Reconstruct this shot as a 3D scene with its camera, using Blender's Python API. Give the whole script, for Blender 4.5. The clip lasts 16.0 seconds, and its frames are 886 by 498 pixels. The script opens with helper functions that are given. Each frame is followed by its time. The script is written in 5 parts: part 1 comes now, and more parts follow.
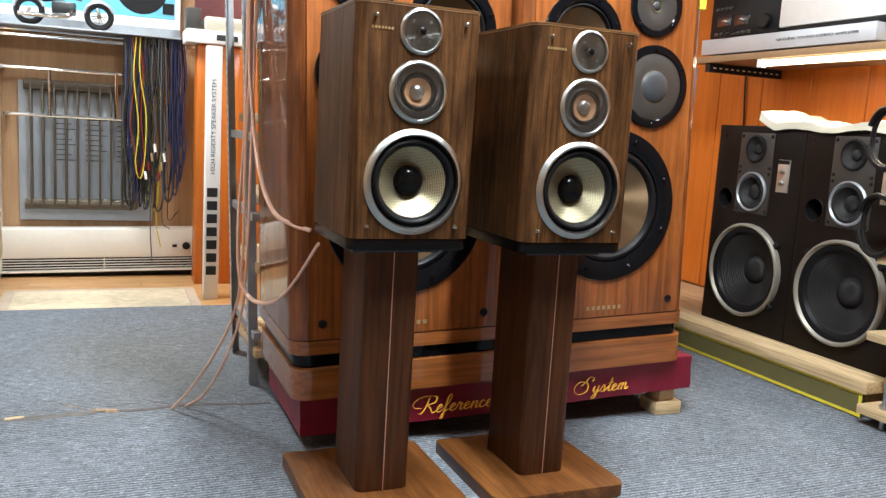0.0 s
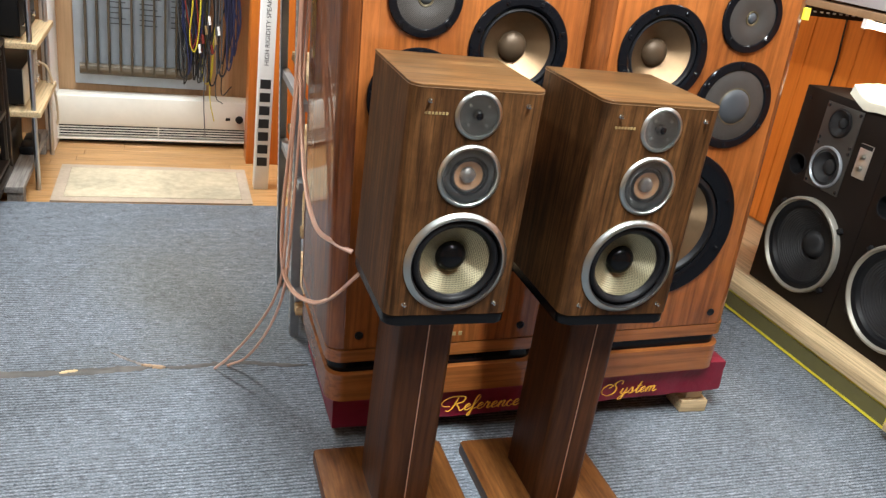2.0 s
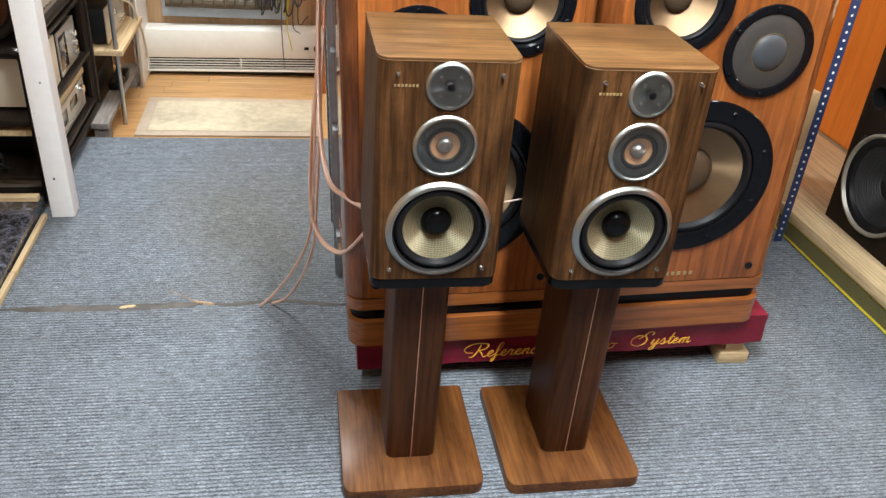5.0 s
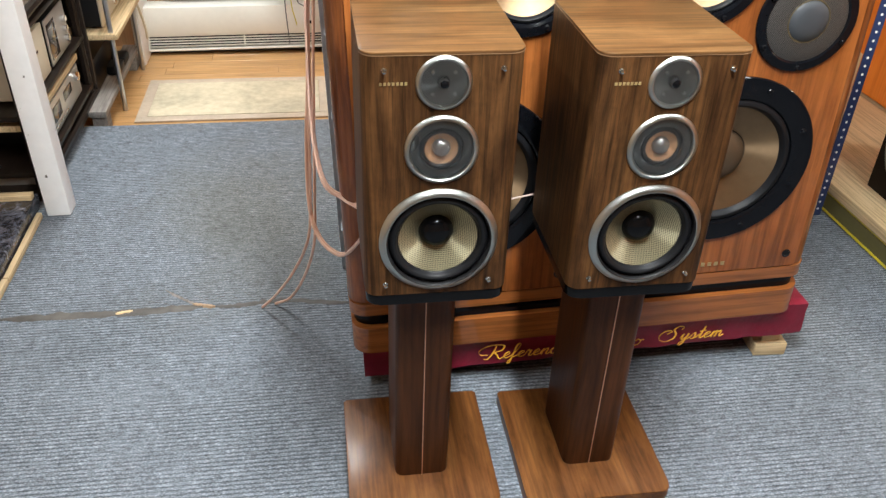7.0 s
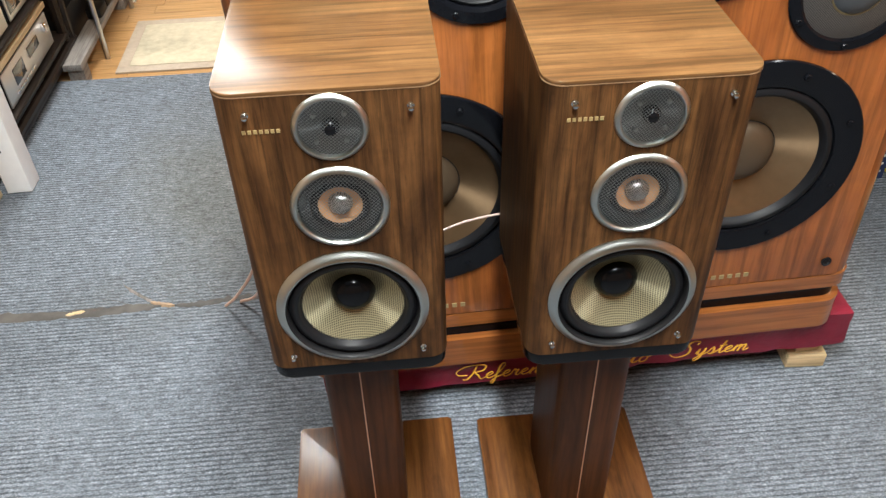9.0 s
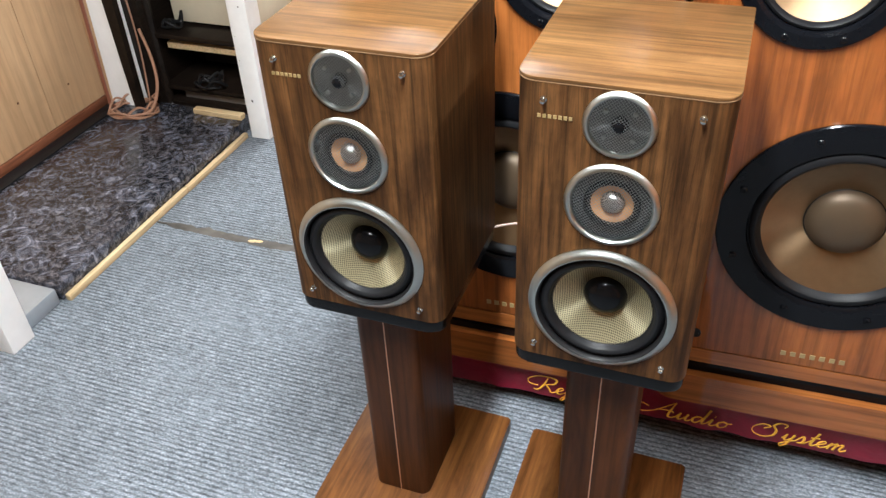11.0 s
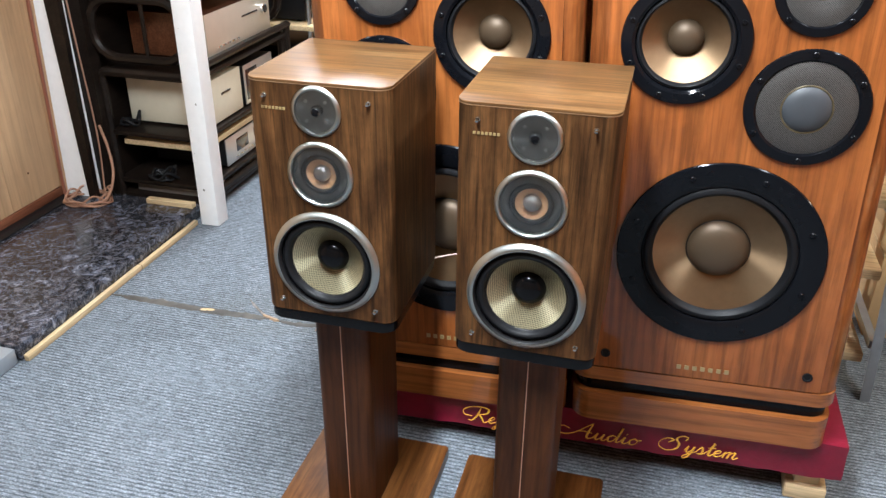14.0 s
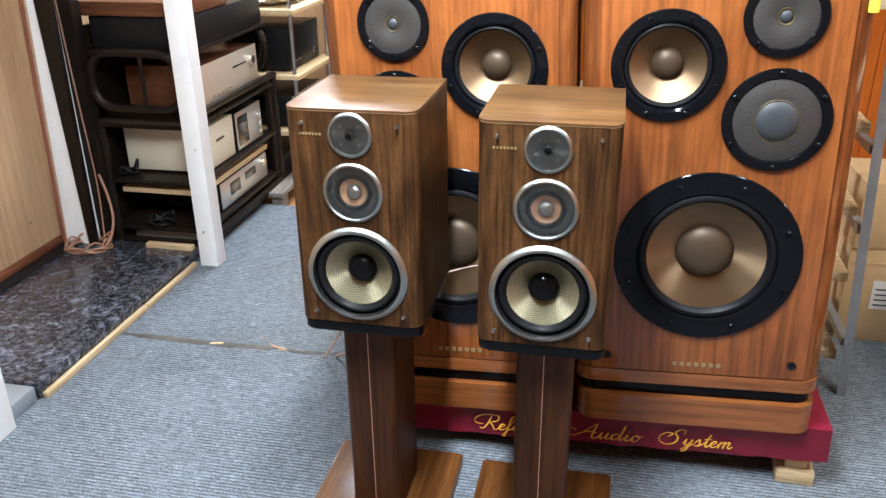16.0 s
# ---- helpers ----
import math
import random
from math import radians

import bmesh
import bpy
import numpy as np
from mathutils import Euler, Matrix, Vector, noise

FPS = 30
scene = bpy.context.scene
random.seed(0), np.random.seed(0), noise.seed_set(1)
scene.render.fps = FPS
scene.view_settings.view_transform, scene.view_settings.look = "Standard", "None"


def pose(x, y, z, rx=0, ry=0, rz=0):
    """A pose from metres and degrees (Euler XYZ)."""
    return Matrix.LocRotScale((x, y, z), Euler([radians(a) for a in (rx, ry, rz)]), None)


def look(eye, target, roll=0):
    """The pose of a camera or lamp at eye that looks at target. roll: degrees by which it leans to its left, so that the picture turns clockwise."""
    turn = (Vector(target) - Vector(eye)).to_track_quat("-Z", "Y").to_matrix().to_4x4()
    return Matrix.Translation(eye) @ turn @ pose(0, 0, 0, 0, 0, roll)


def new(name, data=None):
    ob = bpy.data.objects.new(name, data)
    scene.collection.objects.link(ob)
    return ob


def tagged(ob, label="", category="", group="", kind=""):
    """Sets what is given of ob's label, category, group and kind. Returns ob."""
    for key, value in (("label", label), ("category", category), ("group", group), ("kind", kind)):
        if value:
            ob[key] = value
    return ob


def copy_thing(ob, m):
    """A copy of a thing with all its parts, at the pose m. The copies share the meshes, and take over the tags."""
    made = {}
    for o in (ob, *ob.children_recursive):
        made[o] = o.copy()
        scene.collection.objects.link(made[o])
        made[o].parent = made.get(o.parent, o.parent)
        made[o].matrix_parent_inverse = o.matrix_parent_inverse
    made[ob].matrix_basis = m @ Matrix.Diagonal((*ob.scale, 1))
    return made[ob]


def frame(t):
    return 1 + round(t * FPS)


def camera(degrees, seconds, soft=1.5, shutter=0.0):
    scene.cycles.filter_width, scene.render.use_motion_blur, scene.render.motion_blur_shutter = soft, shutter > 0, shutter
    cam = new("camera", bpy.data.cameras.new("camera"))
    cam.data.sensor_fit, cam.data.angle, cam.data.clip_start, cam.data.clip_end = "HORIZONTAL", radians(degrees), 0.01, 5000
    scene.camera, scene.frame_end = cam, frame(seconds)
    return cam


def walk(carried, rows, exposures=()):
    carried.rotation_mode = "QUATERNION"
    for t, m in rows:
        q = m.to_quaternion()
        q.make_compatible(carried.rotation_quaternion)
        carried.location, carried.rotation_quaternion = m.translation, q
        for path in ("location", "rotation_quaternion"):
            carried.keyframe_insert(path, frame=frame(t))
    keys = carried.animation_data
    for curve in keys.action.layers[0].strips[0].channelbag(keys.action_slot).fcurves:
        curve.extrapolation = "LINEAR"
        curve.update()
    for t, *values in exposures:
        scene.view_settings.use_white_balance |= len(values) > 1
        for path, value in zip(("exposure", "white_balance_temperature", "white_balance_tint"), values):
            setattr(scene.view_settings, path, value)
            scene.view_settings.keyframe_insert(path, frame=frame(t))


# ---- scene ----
cam = camera(57.0, 16.0, soft=1.4)
METRES, TILT, LEAN, TURN = 2.900, -8.316, -3.379, -22.286
X0, Y0, EYE = -0.8039, -2.0271, 0.8686
ROWS = [
    (0.0, 0.0, 0.0, 0.0, -0.0, 0.0, 0.0),
    (0.5, -0.0048, 0.0216, 0.0189, 0.79, -0.69, -0.61),
    (1.0, -0.01, 0.0546, 0.0771, 1.57, -4.24, -3.07),
    (1.5, -0.0044, 0.0518, 0.1481, 2.27, -10.12, -4.5),
    (2.0, -0.0008, 0.0385, 0.2043, 4.46, -14.78, -5.06),
    (2.5, -0.0007, 0.0429, 0.2314, 5.98, -17.34, -4.38),
    (3.0, 0.0199, 0.0519, 0.2391, 7.5, -18.62, -3.82),
    (3.5, 0.0568, 0.0588, 0.2453, 9.94, -20.46, -3.64),
    (4.0, 0.0775, 0.0609, 0.2479, 11.46, -21.9, -3.69),
    (4.5, 0.0896, 0.0607, 0.253, 12.27, -22.03, -3.32),
    (5.0, 0.0953, 0.0595, 0.2538, 13.06, -21.88, -2.95),
    (7.5, 0.087, 0.1844, 0.2711, 13.22, -26.36, 0.6),
    (8.0, 0.0826, 0.2148, 0.2783, 12.14, -28.84, 1.52),
    (8.5, 0.0936, 0.2575, 0.2844, 13.38, -30.34, 1.59),
    (9.0, 0.1319, 0.2902, 0.2903, 17.64, -31.68, 1.91),
    (11.5, 0.3193, 0.3114, 0.2731, 44.22, -26.11, -1.41),
    (12.0, 0.3304, 0.2921, 0.266, 43.03, -23.66, -1.84),
    (12.5, 0.3329, 0.2651, 0.2554, 40.24, -21.83, -2.34),
    (13.0, 0.3337, 0.2407, 0.2485, 37.84, -20.52, -2.22),
    (13.5, 0.3408, 0.228, 0.2431, 36.62, -19.84, -1.96),
    (14.0, 0.3518, 0.2236, 0.2432, 37.47, -19.08, -2.82),
    (14.5, 0.3676, 0.2178, 0.2408, 38.21, -18.0, -3.2),
    (15.0, 0.3723, 0.1995, 0.2398, 37.77, -16.9, -2.43),
    (15.5, 0.3615, 0.166, 0.2332, 36.39, -15.86, -2.14),
    (16.0, 0.3564, 0.1476, 0.2303, 34.3, -15.39, -1.25),
]
PATH = [(t, pose(X0, Y0, EYE, TILT, LEAN, TURN) @ pose(METRES * x, METRES * y, METRES * z, 90 + pitch, roll, yaw)) for t, x, y, z, yaw, pitch, roll in ROWS]
PATH += [
    (5.2, look((-0.478, -1.864, 1.588), (-0.148, -0.176, 0.567), 4.9)),
    (7.3, look((-0.379, -1.578, 1.583), (-0.107, 0.048, 0.451), 1.6)),
    (9.2, look((-0.092, -1.267, 1.601), (-0.060, 0.236, 0.282), -2.6)),
    (11.3, look((0.375, -1.396, 1.570), (-0.256, 0.102, 0.405), -2.5)),
]
walk(cam, sorted(PATH, key=lambda row: row[0]), [(0.0, 0.1, 6600, 10), (1.5, 0.05, 6700, 10), (5.0, 0.0, 6700, 10), (7.5, -0.06, 6800, 10), (9.0, 0.02, 6900, 10), (11.5, 0.24, 6600, 10), (13.0, 0.2, 6420, 10), (14.5, 0.2, 6230, 10), (16.0, 0.16, 6170, 10)])

# ---- world and lights ----
world = bpy.data.worlds.new("world")
scene.world = world
world.use_nodes = True
world.node_tree.nodes["Background"].inputs[0].default_value = (0.75, 0.85, 1.0, 1)
world.node_tree.nodes["Background"].inputs[1].default_value = 0.02


def area_lamp(name, x, y, z, sx, sy, watts, colour, aim=(0, 0, -1)):
    data = bpy.data.lights.new(name, "AREA")
    data.shape, data.size, data.size_y, data.energy, data.color = "RECTANGLE", sx, sy, watts, colour
    ob = new(name, data)
    ob.matrix_world = look((x, y, z), (x + aim[0], y + aim[1], z + aim[2]))
    return ob


COOL, WARM = (0.90, 0.96, 1.0), (1.0, 0.86, 0.66)
# middle lamp suits the cone highlights; the outer two are added side fill
LAMPS = [(0.0, -0.95), (1.45, -0.55), (-1.40, -0.60)]
for lx, ly in LAMPS:
    area_lamp("ceiling_lamp", lx, ly, 2.40, 0.14, 1.2, (118, 25, 18)[LAMPS.index((lx, ly))], COOL)
area_lamp("ceiling_lamp", -1.15, 2.10, 2.40, 1.2, 0.34, 88, COOL).rotation_euler.rotate_axis("Z", radians(-48))
area_lamp("shelf_lamp", 1.70, 0.18, 1.195, 0.03, 1.0, 9, WARM)
# added warm fill that brightens the pine boards; no fixture stands here
area_lamp("side_lamp", 0.25, 2.5, 1.75, 0.6, 0.1, 14, (1.0, 0.84, 0.62))


# ---- materials ----
def node_material(name):
    m = bpy.data.materials.new(name)
    m.use_nodes = True
    return m, m.node_tree.nodes, m.node_tree.links, m.node_tree.nodes["Principled BSDF"]


def coords(nodes, links, scale=(1, 1, 1), turn=(0, 0, 0), vary=False):
    tc = nodes.new("ShaderNodeTexCoord")
    mp = nodes.new("ShaderNodeMapping")
    mp.inputs["Scale"].default_value = scale
    mp.inputs["Rotation"].default_value = [radians(a) for a in turn]
    links.new(tc.outputs["Object"], mp.inputs["Vector"])
    if vary:
        info = nodes.new("ShaderNodeObjectInfo")
        mul = nodes.new("ShaderNodeMath")
        mul.operation = "MULTIPLY"
        mul.inputs[1].default_value = 37.0
        links.new(info.outputs["Random"], mul.inputs[0])
        links.new(mul.outputs[0], mp.inputs["Location"])
    return mp.outputs["Vector"]


def noise_tex(nodes, links, vec, scale, detail=4.0, rough=0.6, distort=0.0):
    n = nodes.new("ShaderNodeTexNoise")
    n.inputs["Scale"].default_value, n.inputs["Detail"].default_value = scale, detail
    n.inputs["Roughness"].default_value, n.inputs["Distortion"].default_value = rough, distort
    links.new(vec, n.inputs["Vector"])
    return n.outputs["Fac"]


def ramp(nodes, links, fac, stops):
    r = nodes.new("ShaderNodeValToRGB")
    e = r.color_ramp.elements
    while len(e) < len(stops):
        e.new(0.5)
    for i, (p, c) in enumerate(stops):
        e[i].position, e[i].color = p, (*c, 1) if len(c) == 3 else (c[0], c[0], c[0], 1)
    links.new(fac, r.inputs["Fac"])
    return r.outputs["Color"]


def mixed(nodes, links, fac, a, b, mode="MIX"):
    m = nodes.new("ShaderNodeMix")
    m.data_type, m.blend_type = "RGBA", mode
    for sock, val in ((m.inputs[0], fac), (m.inputs[6], a), (m.inputs[7], b)):
        if isinstance(val, bpy.types.NodeSocket):
            links.new(val, sock)
        else:
            sock.default_value = val if not isinstance(val, tuple) else (*val, 1)
    return m.outputs[2]


def bumped(nodes, links, bsdf, height, strength, distance=0.002):
    b = nodes.new("ShaderNodeBump")
    b.inputs["Strength"].default_value, b.inputs["Distance"].default_value = strength, distance
    links.new(height, b.inputs["Height"])
    links.new(b.outputs["Normal"], bsdf.inputs["Normal"])


def plain(name, colour, rough=0.5, metal=0.0, coat=0.0, spots=0.12, bump=0.0, size=30.0):
    """A plain surface with slight unevenness in colour and gloss."""
    m, n, l, b = node_material(name)
    vec = coords(n, l, vary=True)
    f = noise_tex(n, l, vec, size, 5)
    f2 = noise_tex(n, l, vec, size * 0.13, 3)
    lo = tuple(c * (1 - spots) for c in colour)
    hi = tuple(min(1, c * (1 + spots)) for c in colour)
    col = ramp(n, l, f, [(0.3, lo), (0.7, hi)])
    col = mixed(n, l, 0.5, col, ramp(n, l, f2, [(0.35, lo), (0.65, hi)]))
    l.new(col, b.inputs["Base Color"])
    r = n.new("ShaderNodeMapRange")
    r.inputs["To Min"].default_value, r.inputs["To Max"].default_value = max(0.02, rough - 0.07), rough + 0.07
    l.new(f2, r.inputs["Value"])
    l.new(r.outputs[0], b.inputs["Roughness"])
    b.inputs["Metallic"].default_value = metal
    b.inputs["Coat Weight"].default_value = coat
    b.inputs["Coat Roughness"].default_value = 0.06
    if bump:
        bumped(n, l, b, f, bump)
    return m


def wood(name, dark, mid, light, axis="z", scale=1.0, rough=0.4, coat=0.0, coat_rough=0.1, contrast=1.0, bump=0.12, pore=0.55, crisp=0.0):
    """Wood with its grain along an axis: broad figure, streaks and fine pores."""
    m, n, l, b = node_material(name)
    long, wide, fine = 2.3 * scale, 10.0 * scale, 150.0 * scale
    k = "xyz".index(axis)
    s1, s2, s3 = [wide] * 3, [wide * 4] * 3, [fine] * 3
    s1[k], s2[k], s3[k] = long, long * 2.2, 4.0 * scale
    v1 = coords(n, l, tuple(s1), vary=True)
    v2 = coords(n, l, tuple(s2), vary=True)
    v3 = coords(n, l, tuple(s3), vary=True)
    broad = noise_tex(n, l, v1, 1.0, 5, 0.62, 1.3)
    streak = noise_tex(n, l, v2, 1.0, 4, 0.65, 0.8)
    pores = noise_tex(n, l, v3, 1.0, 2, 0.5)
    h = 0.16 / contrast
    c1 = ramp(n, l, broad, [(0.5 - h * 1.3, dark), (0.5, mid), (0.5 + h * 1.3, light)])
    c2 = ramp(n, l, streak, [(0.5 - h, tuple(c * 0.62 for c in dark)), (0.5, mid), (0.5 + h * 1.4, light)])
    col = mixed(n, l, 0.38, c1, c2)
    col = mixed(n, l, pore, col, ramp(n, l, pores, [(0.36, (0.45,)), (0.55, (1.0,))]), "MULTIPLY")
    if crisp:
        s4, s5 = [wide * 15] * 3, [wide * 2.2] * 3
        s4[k], s5[k] = long * 2.4, wide * 3.0
        hair = noise_tex(n, l, coords(n, l, tuple(s4), vary=True), 1.0, 6, 0.75, 0.5)
        figure = noise_tex(n, l, coords(n, l, tuple(s5), vary=True), 1.0, 3, 0.6, 1.0)
        col = mixed(n, l, crisp, col, ramp(n, l, hair, [(0.40, (0.30,)), (0.50, (1.0,)), (0.62, (1.35,))]), "MULTIPLY")
        col = mixed(n, l, crisp * 0.6, col, ramp(n, l, figure, [(0.35, (0.70,)), (0.65, (1.25,))]), "MULTIPLY")
    l.new(col, b.inputs["Base Color"])
    rr = n.new("ShaderNodeMapRange")
    rr.inputs["To Min"].default_value, rr.inputs["To Max"].default_value = rough - 0.06, rough + 0.1
    l.new(streak, rr.inputs["Value"])
    l.new(rr.outputs[0], b.inputs["Roughness"])
    b.inputs["Coat Weight"].default_value, b.inputs["Coat Roughness"].default_value = coat, coat_rough
    b.inputs["Specular IOR Level"].default_value = 0.15
    if bump:
        bumped(n, l, b, pores, bump, 0.0006)
    return m


def carpet_material():
    """Ribbed needle felt: ribs along x, tufts drawn out along them, worn grey where people walk."""
    m, n, l, b = node_material("ribbed_carpet")
    vec = coords(n, l)
    wave = n.new("ShaderNodeTexWave")
    wave.wave_type, wave.bands_direction = "BANDS", "Y"
    wave.inputs["Scale"].default_value, wave.inputs["Distortion"].default_value = 24.0, 2.4
    wave.inputs["Detail"].default_value, wave.inputs["Detail Scale"].default_value = 3.0, 5.0
    l.new(vec, wave.inputs["Vector"])
    fuzz = noise_tex(n, l, coords(n, l, (150, 230, 200)), 1.0, 5, 0.8)
    tuft = noise_tex(n, l, coords(n, l, (42, 120, 100)), 1.0, 4, 0.7, 0.6)
    blotch = noise_tex(n, l, coords(n, l, (20, 38, 20)), 1.0, 5, 0.75)
    wear = noise_tex(n, l, vec, 2.4, 5, 0.65)
    base = ramp(n, l, fuzz, [(0.34, (0.074, 0.087, 0.106)), (0.5, (0.150, 0.173, 0.202)), (0.66, (0.275, 0.307, 0.346))])
    col = mixed(n, l, 0.70, base, ramp(n, l, tuft, [(0.32, (0.48,)), (0.68, (1.56,))]), "MULTIPLY")
    # ribs stand out where the felt is little trodden
    tc = n.new("ShaderNodeVectorMath")
    tc.operation = "DISTANCE"
    l.new(coords(n, l, (1.0, 0.62, 1.0)), tc.inputs[0])
    tc.inputs[1].default_value = (-0.66, 0.62, 0.0)
    add = n.new("ShaderNodeMath")
    l.new(tc.outputs["Value"], add.inputs[0])
    off = n.new("ShaderNodeMath")
    off.operation = "MULTIPLY_ADD"
    l.new(wear, off.inputs[0])
    off.inputs[1].default_value, off.inputs[2].default_value = 0.9, -0.45
    l.new(off.outputs[0], add.inputs[1])
    trodden = ramp(n, l, add.outputs[0], [(0.10, (1.0,)), (0.46, (0.12,))])
    ribs = ramp(n, l, wave.outputs["Fac"], [(0.10, (0.36,)), (0.60, (1.14,))])
    patchy = noise_tex(n, l, coords(n, l, (2.6, 3.4, 3.0)), 1.0, 5, 0.7, 0.4)
    flat = mixed(n, l, 1.0, trodden, ramp(n, l, patchy, [(0.42, (0.0,)), (0.62, (0.62,))]), "LIGHTEN")
    ribs = mixed(n, l, flat, ribs, (0.88, 0.88, 0.88))
    col = mixed(n, l, 0.85, col, ribs, "MULTIPLY")
    col = mixed(n, l, 0.60, col, ramp(n, l, blotch, [(0.32, (0.66,)), (0.68, (1.38,))]), "MULTIPLY")
    col = mixed(n, l, 1.0, col, ramp(n, l, wear, [(0.3, (0.86,)), (0.7, (1.20,))]), "MULTIPLY")
    dusty = mixed(n, l, 1.0, col, (1.10, 1.03, 0.90), "MULTIPLY")
    l.new(mixed(n, l, trodden, col, dusty), b.inputs["Base Color"])
    b.inputs["Roughness"].default_value = 0.95
    b.inputs["Specular IOR Level"].default_value = 0.15
    high = n.new("ShaderNodeMath")
    l.new(wave.outputs["Fac"], high.inputs[0])
    l.new(tuft, high.inputs[1])
    bumped(n, l, b, high.outputs[0], 0.40, 0.003)
    return m


def weave_material(name, light, dark, pitch, rough, metal, turn=45, relief=0.4):
    """A fine woven or perforated sheet."""
    m, n, l, b = node_material(name)
    vec = coords(n, l, (1 / pitch,) * 3, (0, turn, 0))
    w = []
    for d in ("X", "Z"):
        t = n.new("ShaderNodeTexWave")
        t.bands_direction = d
        t.inputs["Scale"].default_value = 0.31416
        l.new(vec, t.inputs["Vector"])
        w.append(t.outputs["Fac"])
    mul = n.new("ShaderNodeMath")
    mul.operation = "MULTIPLY"
    l.new(w[0], mul.inputs[0])
    l.new(w[1], mul.inputs[1])
    l.new(ramp(n, l, mul.outputs[0], [(0.06, light), (0.38, dark)]), b.inputs["Base Color"])
    b.inputs["Roughness"].default_value, b.inputs["Metallic"].default_value = rough, metal
    bumped(n, l, b, mul.outputs[0], relief, 0.0008)
    return m


def brushed_round(n, l, b, amount):
    """Turned metal: gloss that runs outwards from the axis."""
    t = n.new("ShaderNodeTangent")
    t.direction_type, t.axis = "RADIAL", "Y"
    l.new(t.outputs["Tangent"], b.inputs["Tangent"])
    b.inputs["Anisotropic"].default_value = amount


def cone_material(name, colour, rough, metal=0.6):
    """A pressed driver cone with faint concentric unevenness."""
    m, n, l, b = node_material(name)
    vec = coords(n, l)
    f = noise_tex(n, l, vec, 60.0, 4)
    l.new(ramp(n, l, f, [(0.3, tuple(c * 0.95 for c in colour)), (0.7, tuple(c * 1.05 for c in colour))]), b.inputs["Base Color"])
    b.inputs["Roughness"].default_value, b.inputs["Metallic"].default_value = rough, metal
    brushed_round(n, l, b, 0.92)
    return m


def speckled_stone():
    m, n, l, b = node_material("speckled_stone_laminate")
    vec = coords(n, l)
    a = noise_tex(n, l, vec, 13.0, 8, 0.74, 1.8)
    c = noise_tex(n, l, vec, 48.0, 6, 0.75, 0.8)
    col = ramp(n, l, a, [(0.40, (0.005, 0.006, 0.009)), (0.52, (0.026, 0.028, 0.038)), (0.60, (0.13, 0.14, 0.18)), (0.70, (0.34, 0.35, 0.42))])
    col = mixed(n, l, 0.6, col, ramp(n, l, c, [(0.46, (0.006, 0.006, 0.008)), (0.70, (0.26, 0.25, 0.28))]), "LIGHTEN")
    l.new(col, b.inputs["Base Color"])
    b.inputs["Roughness"].default_value = 0.22
    return m


def cloth_material(name, colour):
    m, n, l, b = node_material(name)
    vec = coords(n, l)
    f = noise_tex(n, l, vec, 9.0, 5, 0.6, 0.5)
    t = noise_tex(n, l, vec, 900.0, 2)
    col = ramp(n, l, f, [(0.3, tuple(c * 0.7 for c in colour)), (0.7, tuple(c * 1.2 for c in colour))])
    l.new(col, b.inputs["Base Color"])
    b.inputs["Roughness"].default_value, b.inputs["Sheen Weight"].default_value = 0.4, 0.0
    bumped(n, l, b, f, 0.5, 0.012)
    return m


def glowing(name, colour, strength):
    m, n, l, b = node_material(name)
    b.inputs["Base Color"].default_value = (0.9, 0.9, 0.9, 1)
    b.inputs["Emission Color"].default_value = (*colour, 1)
    b.inputs["Emission Strength"].default_value = strength
    return m


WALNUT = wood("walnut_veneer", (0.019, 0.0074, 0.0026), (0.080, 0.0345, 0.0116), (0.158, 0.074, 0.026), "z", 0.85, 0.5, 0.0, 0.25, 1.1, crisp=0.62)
# same veneer mixed paler, with some of the light from above in its colour
WALNUT_LIT_TOP = wood("walnut_veneer_lit_top", (0.054, 0.024, 0.0085), (0.118, 0.057, 0.0205), (0.198, 0.106, 0.041), "x", 0.8, 0.42, 0.30, 0.24, 0.8, crisp=0.32)
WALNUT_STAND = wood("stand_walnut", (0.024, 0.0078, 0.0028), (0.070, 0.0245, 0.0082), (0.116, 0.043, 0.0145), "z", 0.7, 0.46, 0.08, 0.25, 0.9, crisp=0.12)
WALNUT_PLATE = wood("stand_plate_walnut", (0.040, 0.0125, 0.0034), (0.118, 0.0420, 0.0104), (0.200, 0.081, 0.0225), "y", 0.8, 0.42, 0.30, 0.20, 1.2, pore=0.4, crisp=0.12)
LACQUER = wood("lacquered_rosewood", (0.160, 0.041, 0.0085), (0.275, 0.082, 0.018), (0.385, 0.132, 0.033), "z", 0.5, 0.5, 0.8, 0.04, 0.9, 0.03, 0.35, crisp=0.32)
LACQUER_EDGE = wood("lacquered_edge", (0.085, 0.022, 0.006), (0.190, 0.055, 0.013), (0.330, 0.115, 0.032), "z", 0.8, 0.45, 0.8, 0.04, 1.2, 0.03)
LACQUER_BAND = wood("lacquered_band", (0.160, 0.046, 0.011), (0.275, 0.090, 0.022), (0.385, 0.142, 0.039), "x", 0.7, 0.38, 1.0, 0.05, 0.7, 0.04)
PINE = wood("varnished_pine_panel", (0.430, 0.105, 0.012), (0.560, 0.158, 0.022), (0.640, 0.210, 0.036), "z", 0.5, 0.4, 0.5, 0.15, 0.5, 0.05, 0.2)
PALE_PANEL = wood("pale_maple_panel", (0.405, 0.245, 0.130), (0.495, 0.315, 0.178), (0.570, 0.385, 0.232), "z", 0.35, 0.45, 0.15, 0.3, 0.6, 0.02, 0.15, crisp=0.12)
